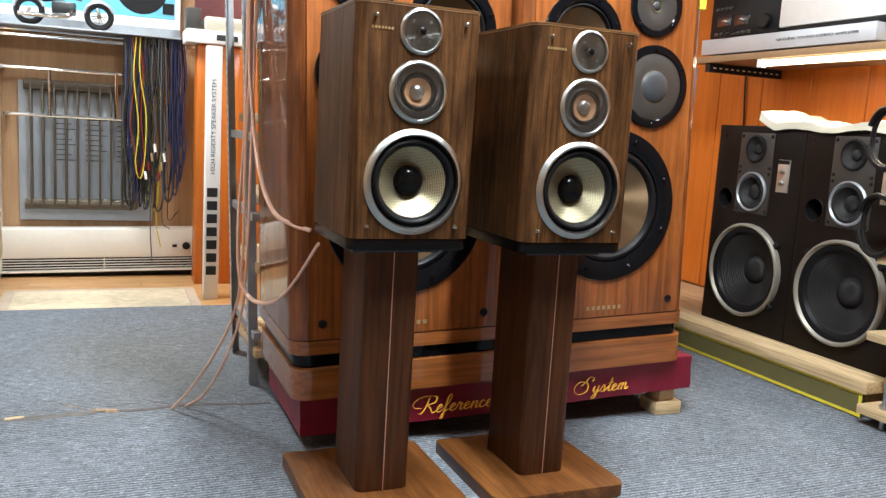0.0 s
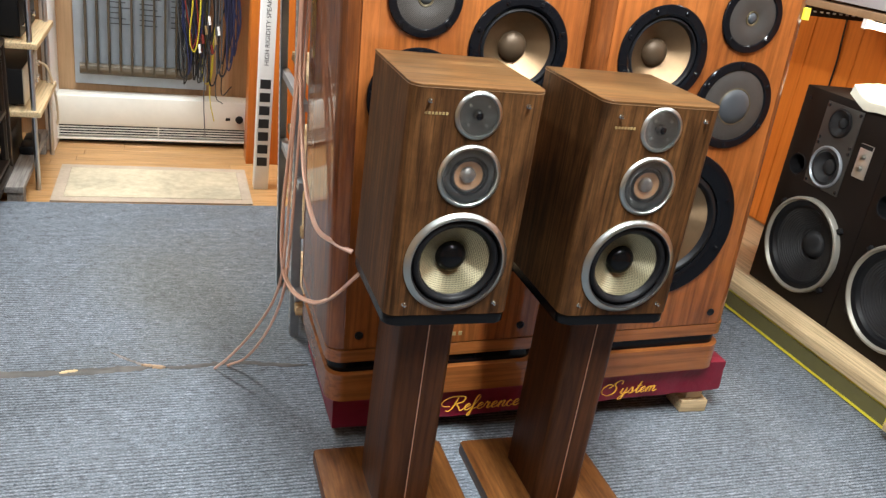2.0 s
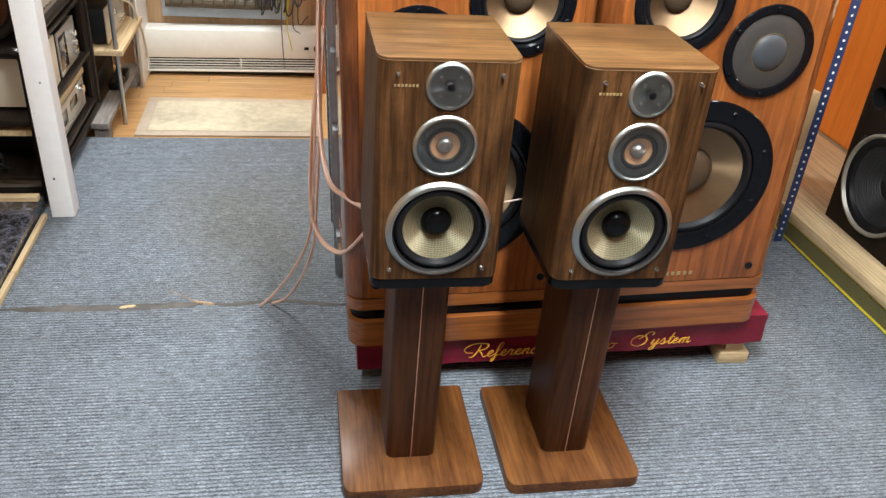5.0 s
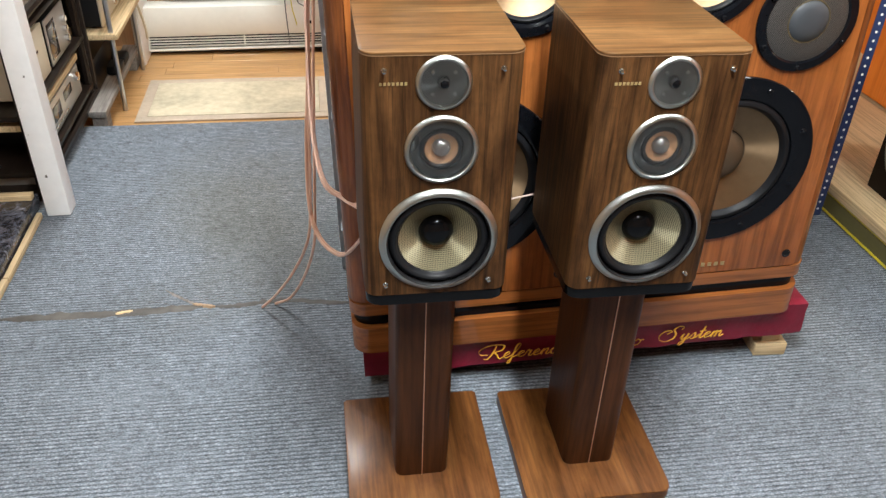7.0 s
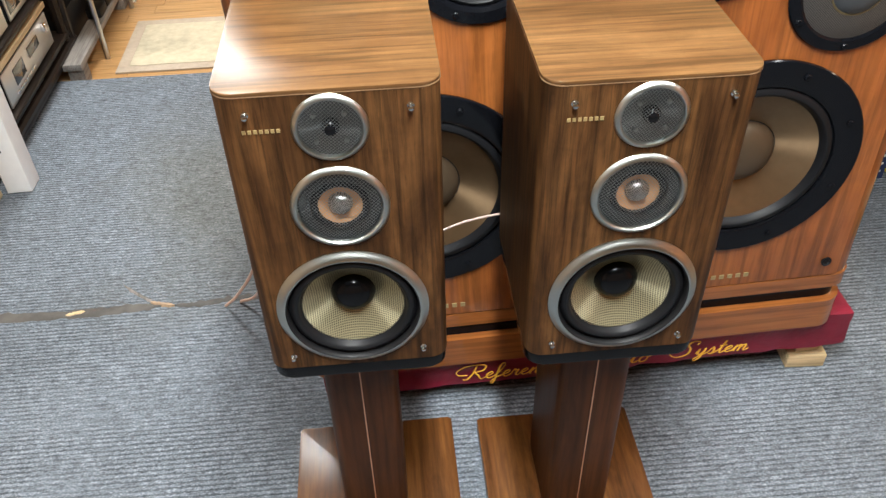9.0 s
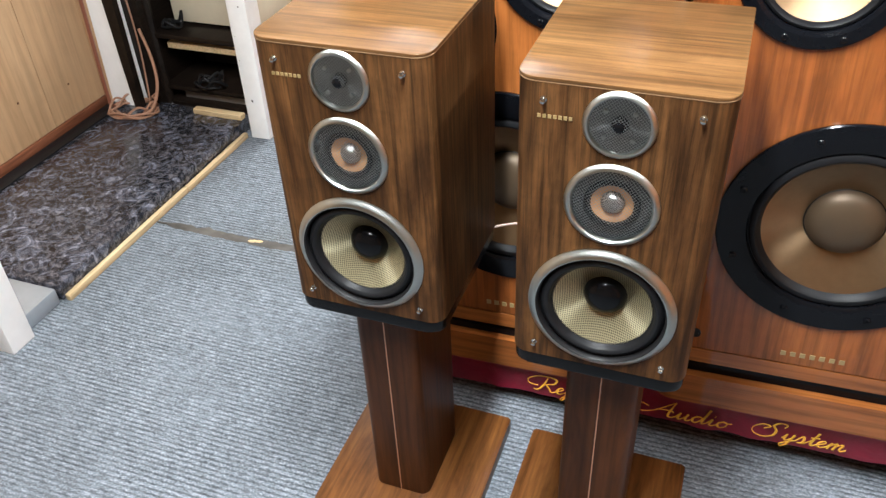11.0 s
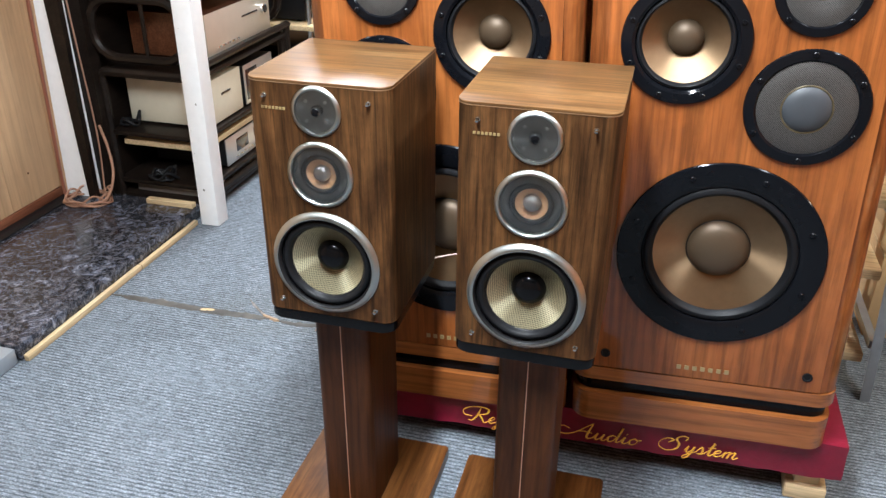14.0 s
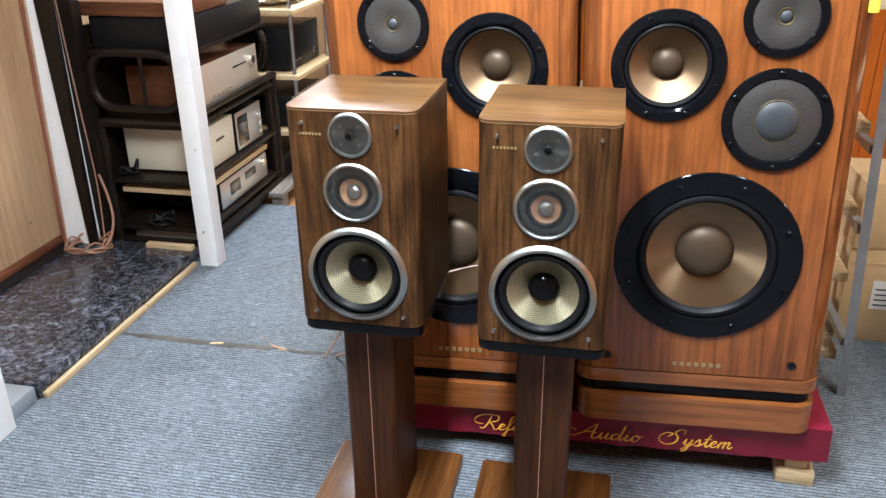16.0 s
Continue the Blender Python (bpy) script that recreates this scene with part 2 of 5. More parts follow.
BROWN_PANEL = wood("brown_plywood", (0.300, 0.190, 0.105), (0.350, 0.225, 0.128), (0.400, 0.262, 0.152), "x", 0.4, 0.5, 0.05, 0.3, 0.35, 0.02, 0.12)
NORTH_PANEL = wood("brown_board_wall", (0.340, 0.200, 0.105), (0.420, 0.260, 0.142), (0.500, 0.322, 0.185), "z", 0.5, 0.5, 0.05, 0.3, 0.6, 0.02, 0.15, crisp=0.1)
PALE_WOOD = wood("pale_pine", (0.520, 0.370, 0.200), (0.640, 0.480, 0.280), (0.720, 0.560, 0.350), "y", 0.9, 0.55, 0, 0.2, 0.6)
PALE_WOOD_X = wood("pale_pine_crosswise", (0.520, 0.370, 0.200), (0.640, 0.480, 0.280), (0.720, 0.560, 0.350), "x", 0.9, 0.55, 0, 0.2, 0.6)
FLOORBOARD = wood("oak_floorboard", (0.400, 0.210, 0.080), (0.520, 0.290, 0.120), (0.600, 0.360, 0.160), "x", 0.9, 0.35, 0.4, 0.15, 0.6)
GREY_WOOD = wood("weathered_board", (0.170, 0.150, 0.135), (0.270, 0.245, 0.225), (0.370, 0.345, 0.320), "y", 1.0, 0.7)
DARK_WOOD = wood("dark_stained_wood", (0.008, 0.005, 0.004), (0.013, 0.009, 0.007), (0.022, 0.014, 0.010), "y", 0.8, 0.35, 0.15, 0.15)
BROWN_CASE = wood("brown_case_wood", (0.080, 0.028, 0.014), (0.130, 0.047, 0.022), (0.170, 0.068, 0.032), "x", 1.0, 0.4, 0.3)
SKIRTING = wood("reddish_skirting", (0.150, 0.050, 0.026), (0.220, 0.080, 0.042), (0.280, 0.110, 0.060), "y", 1.0, 0.4, 0.2)
CARPET = carpet_material()
BLACK = plain("black_lacquer", (0.012, 0.012, 0.014), 0.22, 0, 0.5)
BEZEL = plain("gloss_black_bezel", (0.004, 0.0045, 0.006), 0.12, 0, 0.0)
RUBBER = plain("black_rubber", (0.008, 0.0085, 0.010), 0.42)
BULLET = plain("satin_black_cap", (0.004, 0.0042, 0.005), 0.16)
SATIN_BLACK = plain("satin_black", (0.010, 0.010, 0.011), 0.42)
VINYL_BLACK = plain("dark_brown_vinyl", (0.0078, 0.0048, 0.0036), 0.6, spots=0.25, bump=0.1, size=200)
RING = plain("brushed_aluminium_ring", (0.40, 0.42, 0.40), 0.30, 1.0, spots=0.12)
WIRE = plain("silver_wire", (0.36, 0.37, 0.36), 0.30, 1.0, spots=0.06)
GREY_CUP = plain("dark_grey_metal", (0.040, 0.044, 0.046), 0.30, 0.6, spots=0.1)
PLINTH = plain("black_plinth", (0.004, 0.0042, 0.005), 0.25, 0, 0.0)
STUD = plain("dark_chrome", (0.50, 0.50, 0.48), 0.16, 1.0, spots=0.04)
PINK_CABLE = plain("pale_pink_cable", (0.40, 0.29, 0.25), 0.4)
CHROME = plain("chrome", (0.80, 0.80, 0.80), 0.12, 1.0, spots=0.04)
SILVER = plain("silver_panel", (0.60, 0.59, 0.56), 0.34, 0.75, spots=0.05)
CHAMPAGNE = plain("champagne_panel", (0.62, 0.56, 0.47), 0.4, 0.6, spots=0.05)
RIM = plain("cast_rim", (0.32, 0.305, 0.265), 0.42, 0.5)
CREAM = plain("cream_enamel", (0.62, 0.56, 0.43), 0.45, spots=0.06)
STEEL = plain("grey_steel_angle", (0.33, 0.36, 0.39), 0.42, 0.6, spots=0.15)
NAVY = plain("navy_steel_angle", (0.020, 0.036, 0.110), 0.4, 0.1, spots=0.15)
ZINC = plain("zinc_rod", (0.50, 0.53, 0.57), 0.3, 1.0)
WHITE = plain("white_paint", (0.90, 0.90, 0.895), 0.5, spots=0.05)
HEATER = plain("heater_enamel", (0.72, 0.70, 0.63), 0.38, spots=0.05)
CARD = plain("white_card", (0.78, 0.78, 0.76), 0.55, spots=0.05)
BROWN_CARD = plain("brown_cardboard", (0.56, 0.38, 0.20), 0.8, spots=0.08)
BAND = plain("pale_veneer_edge", (0.24, 0.14, 0.070), 0.5)
GOLD = plain("gold_print", (0.33, 0.24, 0.11), 0.4, 0.3)
OLD_GOLD = plain("worn_gold", (0.085, 0.066, 0.032), 0.5, 0.4, spots=0.7, size=60)
YELLOW_EMB = plain("yellow_embroidery", (0.90, 0.46, 0.05), 0.5, spots=0.15, size=400)
YELLOW_TAPE = plain("yellow_tape", (0.80, 0.68, 0.06), 0.4)
OLIVE = plain("olive_board", (0.135, 0.120, 0.045), 0.5, spots=0.12)
MAROON = cloth_material("maroon_satin", (0.205, 0.006, 0.026))
COPPER = plain("copper_speaker_cable", (0.80, 0.52, 0.40), 0.35, 0.1, 0.4)
DULL_COPPER = plain("dull_copper_cable", (0.36, 0.19, 0.12), 0.4)
BROWN_CABLE = plain("brown_cable", (0.24, 0.085, 0.05), 0.4)
COPPER_LINE = plain("copper_inlay", (0.55, 0.30, 0.19), 0.35, 0.5)
KEVLAR = weave_material("woven_kevlar_cone", (0.46, 0.42, 0.27), (0.115, 0.105, 0.068), 0.0032, 0.36, 0.6, 0, 0.03)
MESH_DOME = weave_material("silver_mesh_dome", (0.62, 0.62, 0.60), (0.10, 0.10, 0.10), 0.0026, 0.30, 0.9)
for m in (KEVLAR, RING):
    brushed_round(m.node_tree.nodes, m.node_tree.links, m.node_tree.nodes["Principled BSDF"], 0.95 if m is KEVLAR else 0.5)
MESH_DARK = weave_material("dark_mesh_grille", (0.085, 0.080, 0.075), (0.022, 0.021, 0.020), 0.0030, 0.45, 0.4)
BRONZE = cone_material("bronze_cone", (0.215, 0.140, 0.078), 0.40, 0.8)
CAP = plain("bronze_dust_cap", (0.085, 0.057, 0.034), 0.46, 0.45, spots=0.08)
ORANGE_CONE = plain("orange_midrange_cone", (0.56, 0.31, 0.155), 0.6, 0.0)
SPUN_PLATE = cone_material("spun_grey_plate", (0.095, 0.098, 0.096), 0.36, 0.9)
SPUN_BRIGHT = cone_material("spun_silver_plate", (0.15, 0.154, 0.15), 0.34, 0.9)
DARK_CONE = cone_material("dark_paper_cone", (0.024, 0.024, 0.025), 0.5, 0.1)
BLUE_DOME = plain("blue_grey_dome", (0.036, 0.041, 0.047), 0.5, spots=0.15)
STONE = speckled_stone()
MAT_CLOTH = plain("beige_doormat", (0.47, 0.41, 0.295), 0.9, spots=0.32, bump=0.2, size=24)
MAT_BORDER = plain("doormat_border", (0.43, 0.35, 0.27), 0.9, spots=0.15, bump=0.2, size=60)
SEAM = plain("seam_tape", (0.075, 0.068, 0.060), 0.6, spots=0.55)
TAN_BACKING = plain("torn_tan_backing", (0.36, 0.25, 0.16), 0.8, spots=0.4)
PLATE_GREY = plain("grey_driver_plate", (0.040, 0.038, 0.035), 0.45, 0.2)
PALE_ALLOY = plain("pale_alloy_face", (0.50, 0.53, 0.57), 0.42, 0.25, spots=0.05)
POSTER_BLUE = plain("poster_blue", (0.10, 0.40, 0.58), 0.45)
DEEP_RED = plain("dark_red_cloth", (0.060, 0.010, 0.014), 0.7, spots=0.3)
GREY_INK = plain("grey_print", (0.06, 0.06, 0.065), 0.5)
INK = plain("black_print", (0.012, 0.012, 0.013), 0.5)
FOIL = plain("foil_backed_sheet", (0.40, 0.44, 0.48), 0.35, 0.5, spots=0.15, size=12)
OIL_RAD = plain("grey_brown_radiator", (0.080, 0.062, 0.040), 0.45, 0.1, spots=0.4)
PLASTIC_SHEET = plain("white_plastic_sheet", (0.44, 0.42, 0.34), 0.4, bump=0.5, size=14)
# darker than a real ceiling, so that less light bounces back
CEILING = plain("bounce_cutting_grey", (0.26, 0.255, 0.245), 0.8, spots=0.03)
TUBE_GLOW = glowing("fluorescent_tube", (1.0, 0.97, 0.90), 6.0)
WARM_GLOW = glowing("warm_fluorescent_tube", (1.0, 0.90, 0.68), 5.0)
CABLE_COLOURS = [plain("cable_" + n, c, 0.4) for n, c in (("black", (0.012, 0.012, 0.013)), ("navy", (0.015, 0.02, 0.06)), ("yellow", (0.50, 0.41, 0.03)), ("grey", (0.06, 0.06, 0.062)), ("red", (0.16, 0.02, 0.015)))]
for m in (PLINTH, BEZEL, BULLET, VINYL_BLACK, RUBBER, DARK_CONE, SATIN_BLACK, BLACK):
    m.node_tree.nodes["Principled BSDF"].inputs["Specular IOR Level"].default_value = 0.17
GLASS_DARK = plain("smoked_window", (0.02, 0.022, 0.026), 0.08, 0, 0.8)


# ---- shapes ----
def box(bm, x0, x1, y0, y1, z0, z1, bevel=0.0, seg=2):
    made = bmesh.ops.create_cube(bm, size=1, matrix=Matrix.LocRotScale(((x0 + x1) / 2, (y0 + y1) / 2, (z0 + z1) / 2), None, (x1 - x0, y1 - y0, z1 - z0)))
    if bevel:
        edges = {e for v in made["verts"] for e in v.link_edges}
        bmesh.ops.bevel(bm, geom=list(edges), offset=bevel, segments=seg, affect="EDGES", profile=0.5)
    return bm


def slab(*a, **k):
    return box(bmesh.new(), *a, **k)


def round_plan(x0, x1, y0, y1, front=0.02, back=0.003, n=7):
    """A plan outline whose front (low y) and back corners are rounded."""
    pts = []
    for cx, cy, r, a0 in ((x0 + front, y0 + front, front, 180), (x1 - front, y0 + front, front, 270), (x1 - back, y1 - back, back, 0), (x0 + back, y1 - back, back, 90)):
        for i in range(n + 1):
            a = radians(a0 + 90 * i / n)
            pts.append((cx + r * math.cos(a), cy + r * math.sin(a)))
    return pts


def prism(bm, pts, z0, z1, bevel=0.0):
    low = [bm.verts.new((x, y, z0)) for x, y in pts]
    top = [bm.verts.new((x, y, z1)) for x, y in pts]
    faces = [bm.faces.new(low[::-1]), bm.faces.new(top)]
    k = len(pts)
    for i in range(k):
        bm.faces.new((low[i], low[(i + 1) % k], top[(i + 1) % k], top[i]))
    if bevel:
        edges = list(faces[0].edges) + list(faces[1].edges)
        bmesh.ops.bevel(bm, geom=edges, offset=bevel, segments=3, affect="EDGES", profile=0.5)
    return bm


def lathe(bm, profile, seg=64, cx=0.0, cz=0.0, y=0.0):
    """Turns (radius, forward) pairs round an axis that points to the front (low y)."""
    rings = []
    for r, d in profile:
        if r < 1e-6:
            rings.append([bm.verts.new((cx, y - d, cz))])
        else:
            rings.append([bm.verts.new((cx + r * math.cos(2 * math.pi * i / seg), y - d, cz + r * math.sin(2 * math.pi * i / seg))) for i in range(seg)])
    for a, b in zip(rings, rings[1:]):
        for i in range(seg):
            j = (i + 1) % seg
            f = [a[i % len(a)], a[j % len(a)], b[j % len(b)], b[i % len(b)]]
            f = [v for q, v in enumerate(f) if v not in f[:q]]
            if len(f) > 2:
                bm.faces.new(f)
    return bm


def turned(profile, seg=64, cx=0.0, cz=0.0, y=0.0):
    bm = lathe(bmesh.new(), profile, seg, cx, cz, y)
    bmesh.ops.recalc_face_normals(bm, faces=bm.faces)
    return bm


def smooth_line(pts, n=8):
    """A Catmull-Rom line through the points."""
    p = [Vector(q) for q in pts]
    p = [p[0] * 2 - p[1]] + p + [p[-1] * 2 - p[-2]]
    out = []
    for i in range(1, len(p) - 2):
        a, b, c, d = p[i - 1:i + 3]
        for s in range(n):
            t = s / n
            out.append(0.5 * (2 * b + (c - a) * t + (2 * a - 5 * b + 4 * c - d) * t * t + (3 * b - a - 3 * c + d) * t ** 3))
    return out + [p[-2]]


def sweep(bm, pts, r, sides=8, n=8, smooth=True, closed_ends=True):
    line = smooth_line(pts, n) if smooth else [Vector(q) for q in pts]
    side, rings = None, []
    for i, q in enumerate(line):
        way = (line[min(i + 1, len(line) - 1)] - line[max(i - 1, 0)]).normalized()
        if side is None:
            side = way.orthogonal().normalized()
        side = (side - way * side.dot(way)).normalized()
        other = way.cross(side)
        rings.append([bm.verts.new(q + r * (math.cos(2 * math.pi * k / sides) * side + math.sin(2 * math.pi * k / sides) * other)) for k in range(sides)])
    for a, b in zip(rings, rings[1:]):
        for k in range(sides):
            bm.faces.new((a[k], a[(k + 1) % sides], b[(k + 1) % sides], b[k]))
    if closed_ends:
        bm.faces.new(rings[0][::-1])
        bm.faces.new(rings[-1])
    return bm


def rod(a, b, r, sides=10):
    return sweep(bmesh.new(), [a, b], r, sides, smooth=False)


def to_mesh(name, bm, material, angle=32):
    me = bpy.data.meshes.new(name)
    bm.to_mesh(me)
    bm.free()
    me.polygons.foreach_set("use_smooth", [True] * len(me.polygons))
    me.set_sharp_from_angle(angle=radians(angle))
    me.materials.append(material)
    return me


def part(name, bm, material, parent, label=""):
    ob = new(name, to_mesh(name, bm, material))
    ob.parent = parent
    return tagged(ob, label)


def thing(name, m, label, category, group="", kind=""):
    ob = new(name)
    ob.empty_display_size = 0.05
    ob.matrix_world = m
    return tagged(ob, label, category, group, kind)


def single(name, bm, material, label, category, m=Matrix(), group="", kind=""):
    ob = new(name, to_mesh(name, bm, material))
    ob.matrix_world = m
    return tagged(ob, label, category, group, kind)


def structure(name, bm, material, label, m=Matrix()):
    return single(name, bm, material, label, name.split("_")[0], m, "", "structure")


def cut(ob, bm):
    """Cuts the closed shape bm out of a mesh object for good."""
    tool = new("tool", to_mesh("tool", bm, ob.data.materials[0]))
    tool.parent = ob.parent
    mod = ob.modifiers.new("cut", "BOOLEAN")
    mod.object, mod.solver = tool, "EXACT"
    bpy.context.view_layer.update()
    deps = bpy.context.evaluated_depsgraph_get()
    me = bpy.data.meshes.new_from_object(ob.evaluated_get(deps))
    ob.modifiers.remove(mod)
    ob.data = me
    me.set_sharp_from_angle(angle=radians(32))
    bpy.data.objects.remove(tool)


def drum(cx, cz, r, y0, y1, seg=64):
    return turned([(0, -y0), (r, -y0), (r, -y1), (0, -y1)], seg, cx, cz)


def lettering(name, text, width, height, material, parent, m, shear=0.0, depth=0.0008, label=""):
    """Words in the built-in font as a mesh that fits into width by height."""
    cu = bpy.data.curves.new("words", "FONT")
    cu.body, cu.shear, cu.extrude, cu.align_x, cu.align_y = text, shear, 0.02, "CENTER", "CENTER"
    tmp = new("words", cu)
    bpy.context.view_layer.update()
    me = bpy.data.meshes.new_from_object(tmp.evaluated_get(bpy.context.evaluated_depsgraph_get()))
    bpy.data.objects.remove(tmp)
    co = np.array([v.co[:] for v in me.vertices])
    lo, hi = co.min(0), co.max(0)
    for v in me.vertices:
        v.co = ((v.co.x - (lo[0] + hi[0]) / 2) * width / (hi[0] - lo[0]), (v.co.y - (lo[1] + hi[1]) / 2) * height / (hi[1] - lo[1]), v.co.z / 0.02 * depth)
    me.materials.clear()
    me.materials.append(material)
    ob = new(name, me)
    ob.parent = parent
    ob.matrix_basis = m
    return tagged(ob, label)


def badge_bars(width, height, count, depth=0.0008, fill=1.0):
    """A plain badge: a row of plain bars."""
    bm = bmesh.new()
    step = width / count
    for i in range(count):
        x = -width / 2 + i * step
        box(bm, x, x + step * 0.62 * fill, -depth, depth, -height / 2, height / 2)
    return bm


def wire_screen(r, rim, rise, pitch, wire, cx, cz, y):
    """A round bulging screen of crossed wires."""
    bm = bmesh.new()
    n = int(r / pitch)
    for turn in (40, 130):
        c, s = math.cos(radians(turn)), math.sin(radians(turn))
        for i in range(-n, n + 1):
            o = (i + 0.3) * pitch
            if abs(o) >= r * 0.985:
                continue
            half = math.sqrt(r * r - o * o)
            pts = []
            for k in range(15):
                u = half * (k / 7 - 1)
                d = rim + rise * (1 - (u * u + o * o) / (r * r))
                pts.append((cx + u * c - o * s, y - d, cz + u * s + o * c))
            sweep(bm, pts, wire, 4, smooth=False, closed_ends=False)
    return bm


# ---- the room ----
structure("floor", slab(-2.35, 2.35, -3.6, 1.80, -0.06, 0.0), CARPET, "grey-blue ribbed needle-felt shop carpet")
structure("floor_wood_base", slab(-2.35, 2.35, 1.80, 3.1, -0.12, -0.062), FLOORBOARD, "bare underfloor below the oak boards")
structure("wall_west", slab(-2.25, -2.10, -3.6, 3.1, -0.12, 2.5), BROWN_PANEL, "brown panelled wall behind the boards")
structure("wall_east", slab(2.14, 2.30, -3.6, 3.1, -0.12, 2.5), BROWN_PANEL, "brown wall behind the pine boards")
structure("wall_north", slab(-2.10, 2.14, 2.96, 3.1, -0.12, 2.5), NORTH_PANEL, "brown plywood back wall of the shop")
# south wall and ceiling are never in view; they bound the bounced light
structure("wall_south", slab(-2.10, 2.14, -3.6, -3.45, 0.0, 2.5), BROWN_PANEL, "unseen plain brown wall closing the shop")
structure("ceiling", slab(-2.25, 2.30, -3.6, 3.1, 2.5, 2.6), CEILING, "unseen shop ceiling, grey to hold back bounced light")


def ceiling_light(x, y, turn):
    t = thing("ceiling_light", pose(x, y, 2.5, 0, 0, turn), "unseen white ceiling light with two bare fluorescent tubes", "ceiling light", "ceiling lights")
    part("housing", slab(-0.14, 0.14, -0.64, 0.64, -0.05, -0.001, bevel=0.008), WHITE, t)
    for s in (-0.07, 0.07):
        part("tube", rod((s, -0.6, -0.075), (s, 0.6, -0.075), 0.013), TUBE_GLOW, t, "glowing white fluorescent tube")
        for e in (-0.605, 0.605):
            part("socket", slab(s - 0.014, s + 0.014, e - 0.01, e + 0.01, -0.09, -0.051), WHITE, t)


# fixtures stay out of view; the outer two merely house the added lamps
for lx, ly in LAMPS:
    ceiling_light(lx, ly, 0)
ceiling_light(-1.15, 2.10, 42)


# ---- bookshelf loudspeakers on stands ----
def bookshelf_speaker(m):
    t = thing("bookshelf_speaker", m, "walnut three-way bookshelf loudspeaker on a wooden stand", "loudspeaker", "walnut loudspeakers")
    W, F, B, H = 0.1385, -0.1525, 0.1525, 0.506
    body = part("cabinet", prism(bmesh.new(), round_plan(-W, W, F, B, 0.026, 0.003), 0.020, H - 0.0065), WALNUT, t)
    hole = bmesh.new()
    for cz, r in ((0.141, 0.098), (0.329, 0.060), (0.452, 0.043)):
        bm = drum(0, cz, r, F - 0.01, F + 0.075)
        me = bpy.data.meshes.new("hole")
        bm.to_mesh(me)
        bm.free()
        hole.from_mesh(me)
        bpy.data.meshes.remove(me)
    cut(body, hole)
    part("top_panel", prism(bmesh.new(), round_plan(-W - 0.0008, W + 0.0008, F - 0.0008, B, 0.027, 0.003), H - 0.005, H, 0.0012), WALNUT_LIT_TOP, t, "walnut top with a pale veneer edge")
    part("edge_band", prism(bmesh.new(), round_plan(-W - 0.0009, W + 0.0009, F - 0.0009, B - 0.001, 0.027, 0.003), H - 0.0064, H - 0.0052), BAND, t, "pale veneer edge line")
    part("plinth", prism(bmesh.new(), round_plan(-W + 0.002, W - 0.002, F + 0.002, B - 0.002, 0.026, 0.004), -0.0055, 0.0195, 0.003), PLINTH, t, "black plinth")
    # woofer
    wz = 0.141
    w = part("woofer", turned([(0.097, 0.001), (0.1108, 0.0004), (0.1117, 0.0014), (0.1116, 0.0024), (0.1100, 0.0036), (0.1080, 0.0056), (0.1055, 0.0080), (0.1028, 0.0100), (0.1002, 0.0110), (0.0985, 0.0106)], 96, 0, wz, F), RING, t, "woofer with a satin aluminium ring")
    part("inner_lip", turned([(0.0985, 0.0107), (0.0972, 0.0098), (0.0958, 0.0070), (0.0946, -0.004), (0.097, -0.006)], 96, 0, wz, F), SATIN_BLACK, w, "black inner lip of the ring")
    part("surround", turned([(0.0965, -0.004), (0.0945, -0.0025), (0.0922, 0.0012), (0.0888, 0.0044), (0.0850, 0.0054), (0.0816, 0.0040), (0.0790, 0.0005), (0.0778, -0.0050), (0.0762, -0.0068), (0.0745, -0.0072)], 96, 0, wz, F), RUBBER, w, "rolled black rubber surround")
    part("cone", turned([(0.0755, -0.0068), (0.066, -0.0138), (0.056, -0.0212), (0.046, -0.0285), (0.0325, -0.0375)], 96, 0, wz, F), KEVLAR, w, "woven yellow-grey cone")
    part("dust_cap", turned([(0.0335, -0.0380), (0.0333, -0.0358), (0.0322, -0.0316), (0.0300, -0.0272), (0.0264, -0.0230), (0.0213, -0.0194), (0.0150, -0.0168), (0.0078, -0.0153), (0, -0.0149)], 56, 0, wz, F), BULLET, w, "glossy black domed cap")
    # midrange
    mz = 0.329
    q = part("midrange", turned([(0.058, 0.001), (0.0655, 0.0004), (0.0661, 0.0014), (0.0658, 0.0022), (0.0640, 0.0042), (0.0618, 0.0062), (0.0596, 0.0074), (0.0580, 0.0076), (0.0568, 0.0064), (0.0556, 0.0035), (0.054, -0.002)], 72, 0, mz, F), RING, t, "midrange unit with a satin aluminium ring")
    part("grille_ring", turned([(0.0545, 0.0008), (0.050, 0.0022), (0.045, 0.0022), (0.0405, 0.0002), (0.0385, -0.008)], 72, 0, mz, F), SPUN_PLATE, q, "dark grey metal ring")
    tagged(part("wire_screen", wire_screen(0.0560, 0.0040, 0.0060, 0.0038, 0.00034, 0, mz, F), WIRE, q), "fine silver wire screen", kind="stuff")
    part("surround", turned([(0.0390, -0.006), (0.0355, -0.0010), (0.032, -0.0005), (0.0290, -0.0035)], 64, 0, mz, F), RUBBER, q)
    part("cone", turned([(0.0295, -0.0030), (0.021, -0.0075), (0.0155, -0.0110)], 64, 0, mz, F), ORANGE_CONE, q, "orange-tan cone")
    part("dome", turned([(0.0165, -0.0115), (0.0165, -0.0070), (0.0150, -0.0030), (0.0115, 0.0008), (0.006, 0.0030), (0, 0.0036)], 48, 0, mz, F), MESH_DOME, q, "silver mesh dome")
    # tweeter
    tz = 0.452
